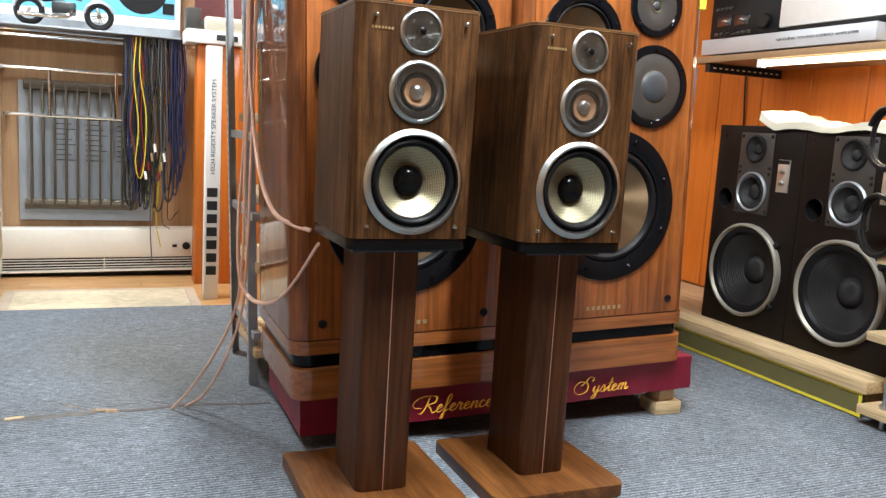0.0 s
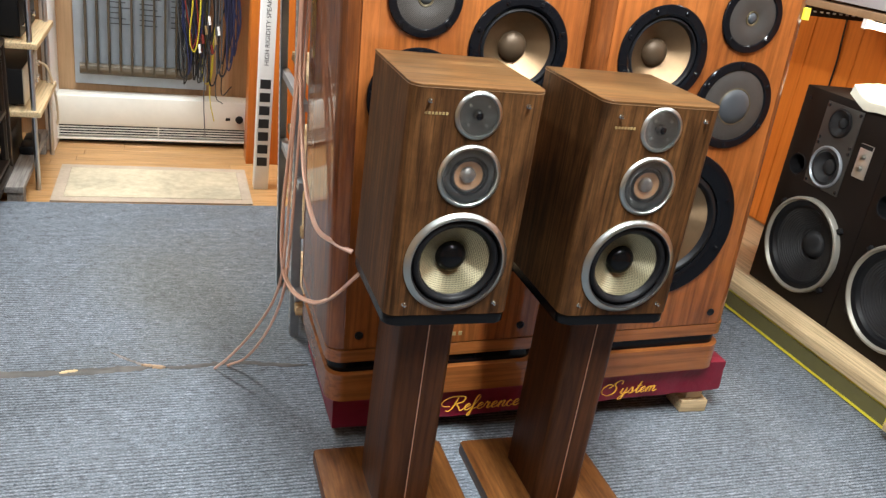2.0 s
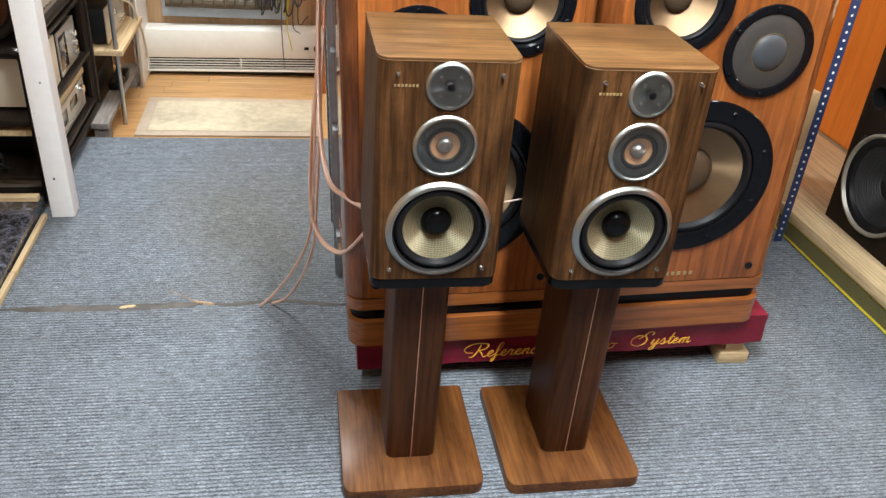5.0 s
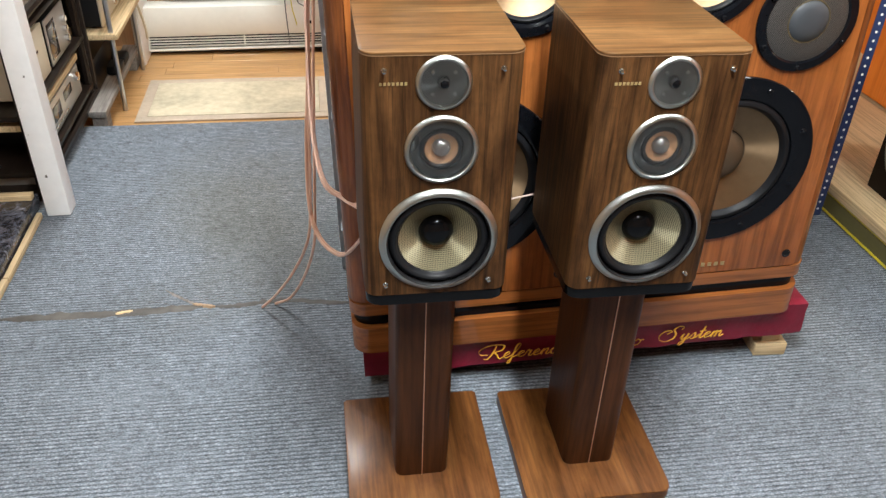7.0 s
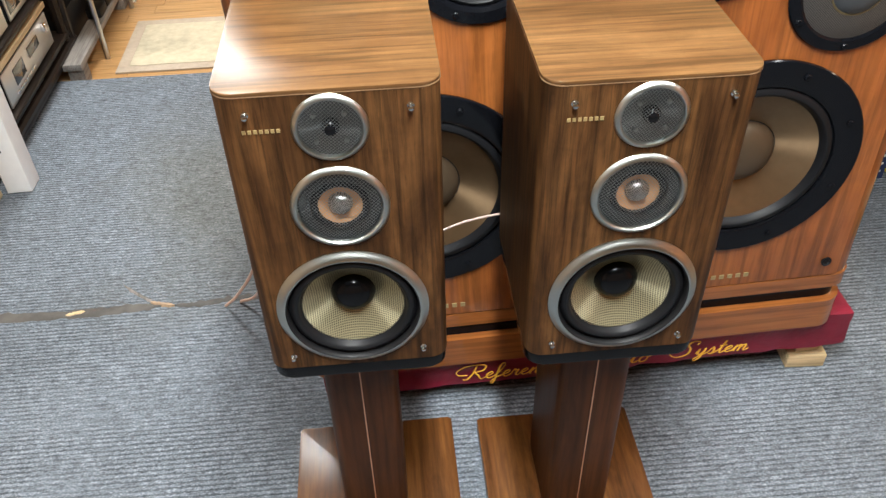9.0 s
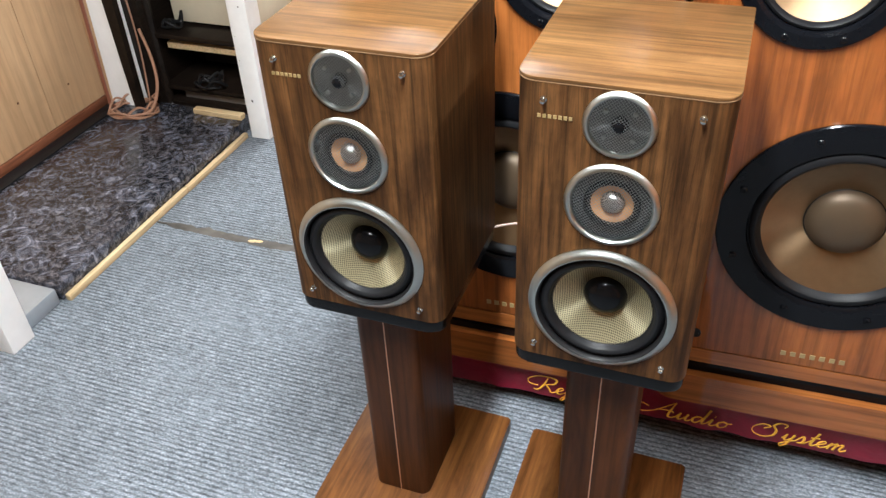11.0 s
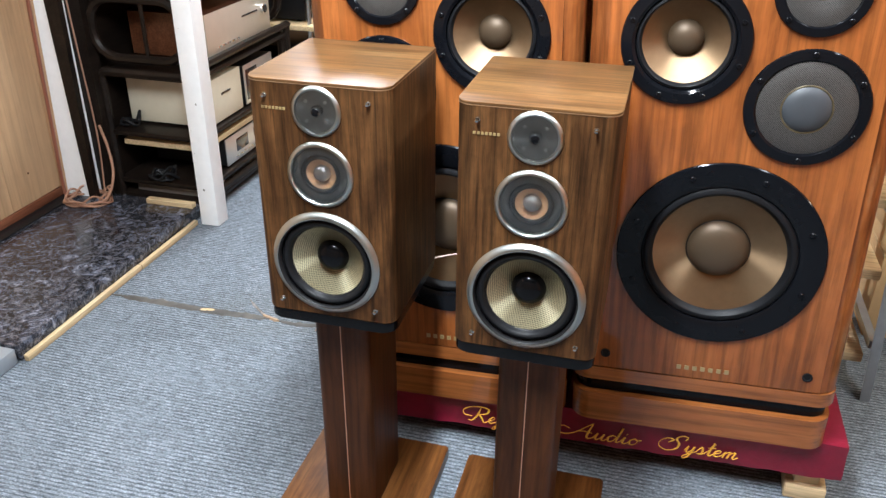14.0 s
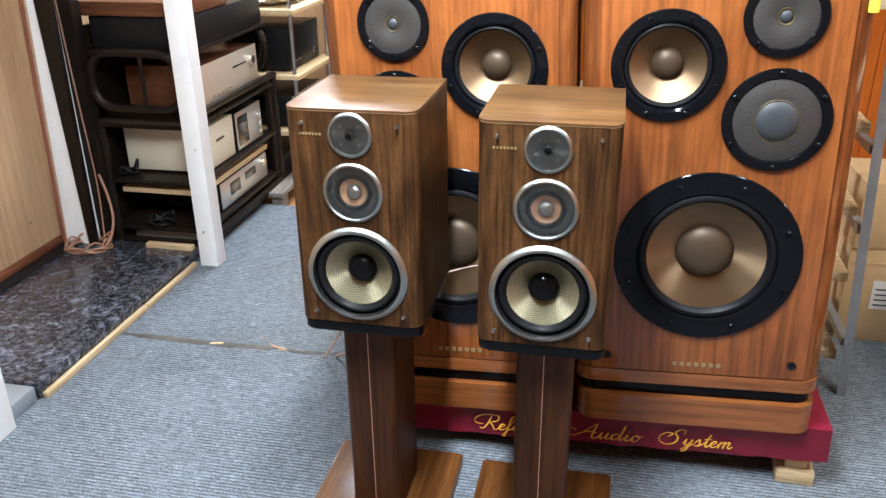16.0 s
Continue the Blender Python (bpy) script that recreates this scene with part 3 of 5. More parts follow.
    e = part("tweeter", turned([(0.040, 0.001), (0.0475, 0.0006), (0.0481, 0.0014), (0.0476, 0.0024), (0.0460, 0.0044), (0.0440, 0.0062), (0.0420, 0.0070), (0.0405, 0.0064), (0.0396, 0.0040), (0.039, -0.003)], 64, 0, tz, F), RING, t, "tweeter with a satin aluminium ring")
    part("grille", turned([(0.0395, 0.0010), (0.030, -0.0005), (0.020, -0.0032), (0.011, -0.0062)], 64, 0, tz, F), SPUN_BRIGHT, e, "dark grey metal plate")
    tagged(part("wire_screen", wire_screen(0.0398, 0.0034, 0.0046, 0.0034, 0.00036, 0, tz, F), WIRE, e), "fine silver wire screen", kind="stuff")
    part("dome", turned([(0.0112, -0.0062), (0.0112, 0.0020), (0.0100, 0.0052), (0.0072, 0.0080), (0.0035, 0.0096), (0, 0.0100)], 40, 0, tz, F), BULLET, e, "small dark dome")
    for a in (45, 135, 225, 315):
        part("screw", turned([(0.0032, 0.001), (0.0030, 0.0042), (0.0015, 0.0048), (0, 0.0049)], 16, 0.0265 * math.cos(radians(a)), tz + 0.0265 * math.sin(radians(a)), F), RING, e)
    for px in (-0.1, 0.1):
        for pz in (0.047, 0.476):
            p = part("grille_peg", turned([(0.0046, 0.0), (0.0046, 0.0013), (0.0022, 0.0020), (0.0022, 0.0045), (0.0036, 0.0060), (0.0040, 0.0075), (0.0034, 0.0092), (0.0018, 0.0102), (0, 0.0105)], 24, px, pz, F), STUD, t, "chrome ball stud")
    bd = part("badge", badge_bars(0.049, 0.0050, 7), GOLD, t, "small gold nameplate print")
    bd.location = (-0.083, F - 0.0006, 0.452)
    # terminals at the back
    part("terminal_plate", slab(-0.05, 0.05, B + 0.0005, B + 0.006, 0.10, 0.20, bevel=0.002), BLACK, t)
    return t


first_speaker = bookshelf_speaker(pose(-0.1995, -0.2535, 0.614))
copy_thing(first_speaker, pose(0.2005, -0.2635, 0.608))


def speaker_stand(m, lift):
    t = thing("speaker_stand", m, "walnut loudspeaker stand with a square foot plate on the carpet", "speaker stand", "speaker stands")
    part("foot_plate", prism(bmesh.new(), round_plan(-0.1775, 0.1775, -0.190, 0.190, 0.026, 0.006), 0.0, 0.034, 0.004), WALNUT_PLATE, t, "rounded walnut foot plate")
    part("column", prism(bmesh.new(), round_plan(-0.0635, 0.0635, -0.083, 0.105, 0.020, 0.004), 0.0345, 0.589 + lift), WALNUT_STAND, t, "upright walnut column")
    part("inlay_line", slab(-0.0010, 0.0010, -0.0842, -0.0826, 0.036, 0.587 + lift), COPPER_LINE, t, "thin copper line")
    part("head_plate", slab(-0.10, 0.10, -0.10, 0.12, 0.5895 + lift, 0.602 + lift, bevel=0.002), BLACK, t, "black head plate")
    return t


speaker_stand(pose(-0.2095, -0.252, 0.0), 0.006)
speaker_stand(pose(0.2055, -0.264, 0.0), 0.0)

# ---- the pair of large loudspeakers on their platform ----
LEAN_FRAME = pose(0.27, 0.0, 0.0, 0, -2.2, 0)


def ring_screws(parent, cx, cz, r, angles, size, F):
    for a in angles:
        part("screw", turned([(size, 0.0), (size, size * 0.5), (size * 0.7, size * 0.8), (size * 0.35, size * 0.8), (size * 0.3, size * 0.5), (0, size * 0.5)], 20, cx + r * math.cos(radians(a)), cz + r * math.sin(radians(a)), F - 0.008), BEZEL, parent)


def floor_speaker(m, s):
    """A four-way floor loudspeaker; s mirrors the layout of its drivers."""
    t = thing("floor_speaker", m, "large lacquered four-way loudspeaker in reddish wood", "loudspeaker", "large loudspeakers")
    W, F, B, H = 0.309, 0.0, 0.47, 1.06
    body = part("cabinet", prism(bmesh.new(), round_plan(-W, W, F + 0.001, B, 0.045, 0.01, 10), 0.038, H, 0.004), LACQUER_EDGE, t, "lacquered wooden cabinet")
    front = part("baffle", prism(bmesh.new(), [(-W + 0.042, F - 0.004), (W - 0.042, F - 0.004), (W - 0.042, F + 0.10), (-W + 0.042, F + 0.10)], 0.040, H - 0.035, 0.0015), LACQUER, t, "lacquered front board")
    drivers = [("woofer", 0.002, 0.375, 0.170), ("midbass", -0.116, 0.846, 0.104), ("midrange", 0.128, 0.722, 0.100), ("tweeter", 0.124, 0.951, 0.072)]
    hole, slot = bmesh.new(), bmesh.new()
    for _, cx, cz, r in drivers:
        for target, y0 in ((hole, F - 0.02), (slot, F - 0.02)):
            bm = drum(s * cx, cz, r, y0, F + 0.16)
            me = bpy.data.meshes.new("hole")
            bm.to_mesh(me)
            bm.free()
            target.from_mesh(me)
            bpy.data.meshes.remove(me)
    cut(front, hole)
    cut(body, slot)
    G = F - 0.004
    lip = part("lip", prism(bmesh.new(), round_plan(-W - 0.001, W + 0.001, F - 0.004, B, 0.046, 0.01, 10), 0.0, 0.0365, 0.003), LACQUER_BAND, t, "lacquered band below the front board")
    # woofer
    cx, cz = s * 0.002, 0.375
    w = part("woofer", turned([(0.160, 0.0005), (0.2215, 0.0005), (0.2225, 0.006), (0.220, 0.0085), (0.176, 0.0095), (0.168, 0.006), (0.164, -0.004), (0.160, -0.006)], 96, cx, cz, G), BEZEL, t, "woofer with a gloss black bezel")
    part("surround", turned([(0.166, -0.002), (0.163, 0.004), (0.158, 0.007), (0.152, 0.007), (0.147, 0.003), (0.1435, -0.005), (0.142, -0.0075)], 96, cx, cz, G), RUBBER, w)
    part("cone", turned([(0.1425, -0.0065), (0.118, -0.019), (0.092, -0.031), (0.066, -0.041)], 96, cx, cz, G), BRONZE, w, "bronze-brown cone")
    part("dust_cap", turned([(0.0685, -0.0415), (0.0675, -0.0355), (0.062, -0.0268), (0.051, -0.0195), (0.037, -0.0145), (0.018, -0.0115), (0, -0.0105)], 64, cx, cz, G), CAP, w, "grey-brown domed cap")
    part("cap_seam", turned([(0.0710, -0.0400), (0.0695, -0.0380), (0.0675, -0.0400)], 64, cx, cz, G), RUBBER, w, "black glue seam round the cap")
    ring_screws(w, cx, cz, 0.197, (22, 68, 112, 158, 202, 248, 292, 338), 0.0070, G)
    # midbass
    cx, cz = -s * 0.116, 0.846
    w = part("midbass", turned([(0.098, 0.0005), (0.1265, 0.0005), (0.1275, 0.005), (0.125, 0.0085), (0.105, 0.0095), (0.099, 0.006), (0.0965, -0.004), (0.094, -0.006)], 80, cx, cz, G), BEZEL, t, "midbass unit with a gloss black bezel")
    part("surround", turned([(0.0975, -0.002), (0.095, 0.003), (0.091, 0.0045), (0.0875, 0.001), (0.0855, -0.007)], 80, cx, cz, G), RUBBER, w)
    part("cone", turned([(0.0860, -0.0065), (0.070, -0.019), (0.052, -0.032), (0.035, -0.043)], 80, cx, cz, G), BRONZE, w, "bronze-brown cone")
    part("dust_cap", turned([(0.0365, -0.0435), (0.0360, -0.038), (0.032, -0.031), (0.024, -0.0245), (0.012, -0.0205), (0, -0.0195)], 48, cx, cz, G), CAP, w, "grey-brown domed cap")
    ring_screws(w, cx, cz, 0.1145, (22, 68, 112, 158, 202, 248, 292, 338), 0.0055, G)
    # midrange
    cx, cz = s * 0.128, 0.722
    w = part("midrange", turned([(0.092, 0.0005), (0.1185, 0.0005), (0.1195, 0.005), (0.117, 0.0085), (0.099, 0.0095), (0.095, 0.007), (0.093, 0.000)], 80, cx, cz, G), BEZEL, t, "midrange unit with a gloss black bezel")
    part("grille", turned([(0.0945, 0.006), (0.080, 0.010), (0.060, 0.012), (0.050, 0.012)], 80, cx, cz, G), MESH_DARK, w, "dark mesh grille")
    part("trim_ring", turned([(0.0500, 0.0120), (0.0490, 0.0128), (0.0470, 0.0128), (0.0460, 0.0110)], 64, cx, cz, G), OLD_GOLD, w, "worn golden ring")
    part("dome", turned([(0.0470, 0.0112), (0.042, 0.0160), (0.030, 0.0205), (0.015, 0.0225), (0, 0.023)], 64, cx, cz, G), BLUE_DOME, w, "blue-grey dome")
    ring_screws(w, cx, cz, 0.1085, (30, 90, 150, 210, 270, 330), 0.0060, G)
    # tweeter
    cx, cz = s * 0.124, 0.951
    w = part("tweeter", turned([(0.066, 0.0005), (0.0875, 0.0005), (0.0885, 0.005), (0.0865, 0.0085), (0.071, 0.0095), (0.068, 0.006)], 72, cx, cz, G), BEZEL, t, "tweeter with a gloss black bezel")
    part("grille", turned([(0.0685, 0.006), (0.055, 0.0085), (0.035, 0.0075), (0.019, 0.0035)], 72, cx, cz, G), MESH_DARK, w, "dark mesh grille")
    part("trim_ring", turned([(0.0195, 0.0035), (0.0185, 0.0055), (0.0145, 0.0040), (0.0140, 0.0010)], 48, cx, cz, G), OLD_GOLD, w, "small golden ring")
    part("dome", turned([(0.0142, 0.0015), (0.012, 0.0050), (0.008, 0.0075), (0, 0.009)], 40, cx, cz, G), BLUE_DOME, w)
    ring_screws(w, cx, cz, 0.0785, (45, 135, 225, 315), 0.0058, G)
    for px in (-0.228, 0.234):
        p = part("grille_socket", turned([(0.0115, 0.0), (0.0115, 0.003), (0.0080, 0.0035), (0.0070, 0.0012), (0, 0.0012)], 28, px, 0.082, G), SATIN_BLACK, t, "dark socket for the grille")
    bd = part("badge", badge_bars(0.128, 0.0110, 7, 0.001, 0.9), GOLD, t, "gold nameplate print")
    bd.location = (0.006, G - 0.0008, 0.068)
    return t


def floor_speaker_base(m):
    t = thing("speaker_pedestal", m, "lacquered wooden pedestal under a large loudspeaker", "pedestal", "loudspeaker pedestals")
    W = 0.307
    part("base_board", prism(bmesh.new(), round_plan(-W, W, -0.012, 0.47, 0.05, 0.02, 10), 0.0, 0.083, 0.007), LACQUER_BAND, t)
    part("riser", prism(bmesh.new(), round_plan(-W + 0.008, W - 0.008, 0.006, 0.45, 0.045, 0.02, 10), 0.0835, 0.1185), BEZEL, t, "gloss black riser")
    return t


for bx, s in ((0.320, 1), (-0.309, -1)):
    floor_speaker(LEAN_FRAME @ pose(bx, 0.0, 0.290), s)
    floor_speaker_base(LEAN_FRAME @ pose(bx, 0.0, 0.1705))

platform = thing("display_platform", LEAN_FRAME, "low platform draped in maroon satin under the large loudspeakers", "platform")


def draped_box(x0, x1, y0, y1, z0, z1):
    """A cloth-covered box whose sides ripple a little."""
    bm = bmesh.new()
    nx, nz = 90, 6
    rows = []
    for k in range(nz + 1):
        z = z0 + (z1 - z0) * k / nz
        row = []
        for i in range(nx + 1):
            x = x0 + (x1 - x0) * i / nx
            w = 0.006 * (1 - 0.7 * k / nz) * noise.noise(Vector((x * 9, z * 4, 0.3))) + 0.003 * noise.noise(Vector((x * 26 + z * 30, z * 20, 2.0)))
            dz = 0.010 * noise.noise(Vector((x * 3.1, 7.0, 0))) if k == 0 else 0
            row.append(bm.verts.new((x, y0 - abs(w) * 1.5, z + dz)))
        rows.append(row)
    for a, b in zip(rows, rows[1:]):
        for i in range(nx):
            bm.faces.new((a[i], a[i + 1], b[i + 1], b[i]))
    back = [[bm.verts.new((x, y1, z)) for z in (z0, z1)] for x in (x0, x1)]
    for e, i in ((0, 0), (1, nx)):
        col = [r[i] for r in rows]
        bm.faces.new(col + [back[e][1], back[e][0]])
    bm.faces.new([v for v in rows[-1]] + [back[1][1], back[0][1]])
    bm.faces.new([v for v in rows[0]] + [back[1][0], back[0][0]])
    bm.faces.new((back[0][0], back[0][1], back[1][1], back[1][0]))
    bmesh.ops.recalc_face_normals(bm, faces=bm.faces)
    return bm


part("satin_cover", draped_box(-0.592, 0.684, 0.02, 0.46, 0.064, 0.169), MAROON, platform, "creased maroon satin")
# stitched script: each letter as pen strokes (x, height) with how far the pen moves on
SCRIPT = {
    "R": (0.80, [[(0.40, 0.93), (0.33, 0.42), (0.18, 0.04), (0.02, 0.06)], [(0.14, 0.34), (-0.16, 0.40), (-0.26, 0.68), (0.02, 0.98), (0.42, 1.03), (0.70, 0.92), (0.68, 0.62), (0.42, 0.48), (0.54, 0.25), (0.66, 0.0), (0.84, 0.12)]]),
    "A": (0.72, [[(-0.06, 0.50), (-0.30, 0.64), (-0.46, 0.36), (-0.22, 0.10), (0.12, 0.28), (0.42, 0.76), (0.60, 1.02)], [(0.60, 1.0), (0.54, 0.5), (0.52, 0.08), (0.60, 0.0), (0.74, 0.12)], [(0.16, 0.38), (0.40, 0.44), (0.64, 0.38)]]),
    "S": (0.74, [[(0.66, 0.76), (0.70, 0.96), (0.48, 1.02), (0.34, 0.78), (0.48, 0.48), (0.44, 0.14), (0.14, -0.02), (-0.16, 0.18), (-0.20, 0.52), (0.02, 0.78), (0.26, 0.70), (0.10, 0.52)]]),
    "e": (0.30, [[(0.0, 0.12), (0.14, 0.22), (0.24, 0.34), (0.17, 0.43), (0.06, 0.30), (0.05, 0.10), (0.14, 0.0), (0.31, 0.12)]]),
    "f": (0.28, [[(0.0, 0.12), (0.16, 0.40), (0.28, 0.84), (0.22, 0.99), (0.13, 0.80), (0.09, 0.2), (0.04, -0.34), (-0.06, -0.38), (-0.02, -0.2), (0.12, 0.02), (0.29, 0.13)]]),
    "r": (0.33, [[(0.0, 0.12), (0.10, 0.46), (0.13, 0.36), (0.23, 0.38), (0.18, 0.1), (0.24, 0.0), (0.34, 0.12)]]),
    "n": (0.39, [[(0.0, 0.12), (0.10, 0.42), (0.06, 0.0), (0.11, 0.25), (0.23, 0.42), (0.28, 0.34), (0.25, 0.08), (0.30, 0.0), (0.40, 0.12)]]),
    "c": (0.30, [[(0.22, 0.33), (0.16, 0.42), (0.05, 0.28), (0.05, 0.08), (0.14, 0.0), (0.31, 0.12)]]),
    "u": (0.41, [[(0.0, 0.12), (0.10, 0.42), (0.07, 0.10), (0.13, 0.0), (0.24, 0.2), (0.30, 0.42), (0.26, 0.08), (0.32, 0.0), (0.42, 0.12)]]),
    "d": (0.42, [[(0.27, 0.36), (0.15, 0.42), (0.04, 0.25), (0.07, 0.02), (0.19, 0.06), (0.30, 0.42), (0.38, 1.0), (0.30, 0.2), (0.32, 0.0), (0.43, 0.12)]]),
    "i": (0.24, [[(0.0, 0.12), (0.10, 0.42), (0.07, 0.08), (0.13, 0.0), (0.25, 0.12)], [(0.13, 0.60), (0.145, 0.66)]]),
    "o": (0.36, [[(0.15, 0.42), (0.04, 0.25), (0.08, 0.0), (0.22, 0.08), (0.26, 0.32), (0.16, 0.42), (0.24, 0.33), (0.37, 0.37)]]),
    "y": (0.40, [[(0.0, 0.12), (0.10, 0.42), (0.08, 0.12), (0.14, 0.02), (0.25, 0.2), (0.31, 0.42), (0.22, -0.2), (0.08, -0.40), (0.02, -0.28), (0.2, -0.05), (0.41, 0.12)]]),
    "s": (0.31, [[(0.0, 0.10), (0.16, 0.46), (0.23, 0.2), (0.18, 0.02), (0.06, 0.03), (0.20, 0.02), (0.32, 0.12)]]),
    "t": (0.29, [[(0.0, 0.12), (0.14, 0.40), (0.22, 0.84), (0.14, 0.2), (0.18, 0.0), (0.30, 0.12)], [(0.05, 0.50), (0.31, 0.54)]]),
    "m": (0.55, [[(0.0, 0.12), (0.10, 0.42), (0.06, 0.0), (0.10, 0.25), (0.21, 0.42), (0.25, 0.34), (0.22, 0.0), (0.26, 0.25), (0.37, 0.42), (0.42, 0.34), (0.39, 0.08), (0.45, 0.0), (0.57, 0.14)]]),
}


def pen_stroke(bm, pts, thin, thick, y):
    """A raised line that swells where the pen runs down."""
    line = smooth_line([(a, 0, c) for a, c in pts], 7)
    rings = []
    for i, q in enumerate(line):
        way = (line[min(i + 1, len(line) - 1)] - line[max(i - 1, 0)]).normalized()
        side = Vector((-way.z, 0, way.x))
        r = thin + (thick - thin) * max(0.0, -way.z) ** 1.5 * min(1.0, 4.0 * min(i, len(line) - 1 - i) / len(line))
        rings.append([bm.verts.new(Vector((q.x, y, q.z)) + side * r * k - Vector((0, d, 0))) for k, d in ((-1, 0.0), (-0.6, 0.0018), (0.6, 0.0018), (1, 0.0))])
    for a, b in zip(rings, rings[1:]):
        for k in range(3):
            bm.faces.new((a[k], b[k], b[k + 1], a[k + 1]))
    for ends in (rings[0], rings[-1]):
        bm.faces.new(ends)
    bmesh.ops.recalc_face_normals(bm, faces=bm.faces)


for word, x0, x1, base in (("Reference", -0.286, -0.022, 0.088), ("Audio", -0.012, 0.206, 0.087), ("System", 0.232, 0.446, 0.089)):
    rise, slope = 0.049, 0.42
    em = (x1 - x0 - 0.012) / (sum(SCRIPT[c][0] for c in word) + 0.30)
    pen = x0 + 0.30 * em
    for c in word:
        bm = bmesh.new()
        for pts in SCRIPT[c][1]:
            pen_stroke(bm, [(pen + em * a + slope * rise * h * 0.55, base + rise * h) for a, h in pts], 0.0011, 0.0030, 0.0085)
        part("letter", bm, YELLOW_EMB, platform, "yellow embroidered letter")
        pen += em * SCRIPT[c][0]


def wood_block(x, y, z, w, d, h, turn=0):
    return single("wood_block", slab(-w / 2, w / 2, -d / 2, d / 2, 0, h, bevel=0.003), PALE_WOOD_X, "small pale wooden block under the platform", "wood block", pose(x, y, z, 0, 0, turn), "wood blocks")


wood_block(0.882, 0.07, 0.0, 0.098, 0.09, 0.043, -3)
wood_block(0.880, 0.075, 0.0435, 0.06, 0.07, 0.040, 2)
wood_block(-0.22, 0.20, 0.0, 0.10, 0.09, 0.036, 4)
wood_block(0.25, 0.40, 0.0, 0.10, 0.09, 0.052, 4)
single("tape_mark", prism(bmesh.new(), round_plan(-0.006, 0.016, -0.002, 0.024, 0.010, 0.001), 0, 0.03), YELLOW_TAPE, "scrap of yellow tape on the cabinet edge", "tape", LEAN_FRAME @ pose(0.614, 0.000, 1.245))

# ---- floor seam ----
def ragged_strip(line, width, lift, seed, steps=14):
    """A worn strip along a line on the floor, with uneven edges."""
    bm, last = bmesh.new(), None
    pts = smooth_line([(x, y, 0) for x, y in line], steps)
    for i, q in enumerate(pts):
        way = (pts[min(i + 1, len(pts) - 1)] - pts[max(i - 1, 0)]).normalized()
        side = Vector((-way.y, way.x, 0))
        end = min(1.0, 6.0 * min(i + 0.4, len(pts) - 0.6 - i) / len(pts))
        wide = [width * end * (1.0 + 0.75 * noise.noise(Vector((i * 0.37, seed + k * 5.0, 0)))) for k in (0, 1)]
        now = [bm.verts.new(q + side * o + Vector((0, 0, z))) for o, z in ((-wide[0], 0.0006), (-wide[0] * 0.5, lift), (wide[1] * 0.5, lift), (wide[1], 0.0006))]
        if last:
            for k in range(3):
                bm.faces.new((last[k], now[k], now[k + 1], last[k + 1]))
        last = now
    return bm


seam = single("carpet_seam", ragged_strip([(-1.44, 0.431), (-1.245, 0.430), (-1.04, 0.4265), (-0.90, 0.432), (-0.79, 0.436)], 0.017, 0.0035, 1.0), SEAM, "worn grey-brown tape over the torn carpet seam", "carpet seam", kind="structure")
part("torn_edge", ragged_strip([(-0.80, 0.434), (-0.70, 0.430), (-0.62, 0.440), (-0.545, 0.443), (-0.41, 0.418), (-0.33, 0.41)], 0.011, 0.003, 4.0), SEAM, seam)
part("frayed_flap", ragged_strip([(-0.79, 0.430), (-0.83, 0.452), (-0.875, 0.486), (-0.93, 0.535)], 0.005, 0.003, 7.0), GREY_WOOD, seam, "frayed flap of grey tape")
part("bare_patch", ragged_strip([(-0.835, 0.448), (-0.80, 0.438), (-0.765, 0.428)], 0.007, 0.0075, 9.0), TAN_BACKING, seam, "bare tan backing")
for k in range(5):
    x = -0.90 + 0.07 * k
    part("thread", sweep(bmesh.new(), [(x, 0.447 + 0.012 * (k % 3), 0.004), (x - 0.03, 0.462 + 0.014 * (k % 2), 0.006), (x - 0.075, 0.476 + 0.02 * ((k * 2) % 3), 0.003)], 0.0006, 5, 5), SEAM, seam)
single("paper_scrap", ragged_strip([(-1.062, 0.420), (-1.04, 0.427), (-1.012, 0.431)], 0.008, 0.0065, 3.0), PALE_WOOD_X, "small scrap of pale paper stuck on the seam", "paper scrap")

# ---- speaker cables ----
def cable(name, strands, material, label, wide=0.0042):
    t = thing(name, Matrix(), label, "cable", "speaker cables")
    for pts in strands:
        part("strand", sweep(bmesh.new(), pts, wide, 7, 8), material, t)
    return t


def twin(pts, gap=0.006):
    return [pts, [(x + gap * 0.6, y + gap, z + gap * 0.3) for x, y, z in pts]]


cable("speaker_cable", twin([(-0.325, -0.016, 0.597), (-0.365, 0.02, 0.607), (-0.41, 0.05, 0.640), (-0.43, 0.15, 0.74), (-0.43, 0.29, 0.92), (-0.425, 0.38, 1.10), (-0.42, 0.42, 1.6)]), COPPER, "pair of copper-coloured loudspeaker cables hanging in a loop")
cable("speaker_cable", twin([(-0.325, -0.10, 0.575), (-0.36, 0.02, 0.45), (-0.39, 0.123, 0.383), (-0.43, 0.22, 0.372), (-0.452, 0.29, 0.43), (-0.450, 0.34, 0.60), (-0.43, 0.39, 0.90), (-0.425, 0.42, 1.6)]), COPPER, "pair of copper-coloured loudspeaker cables hanging in a loop")
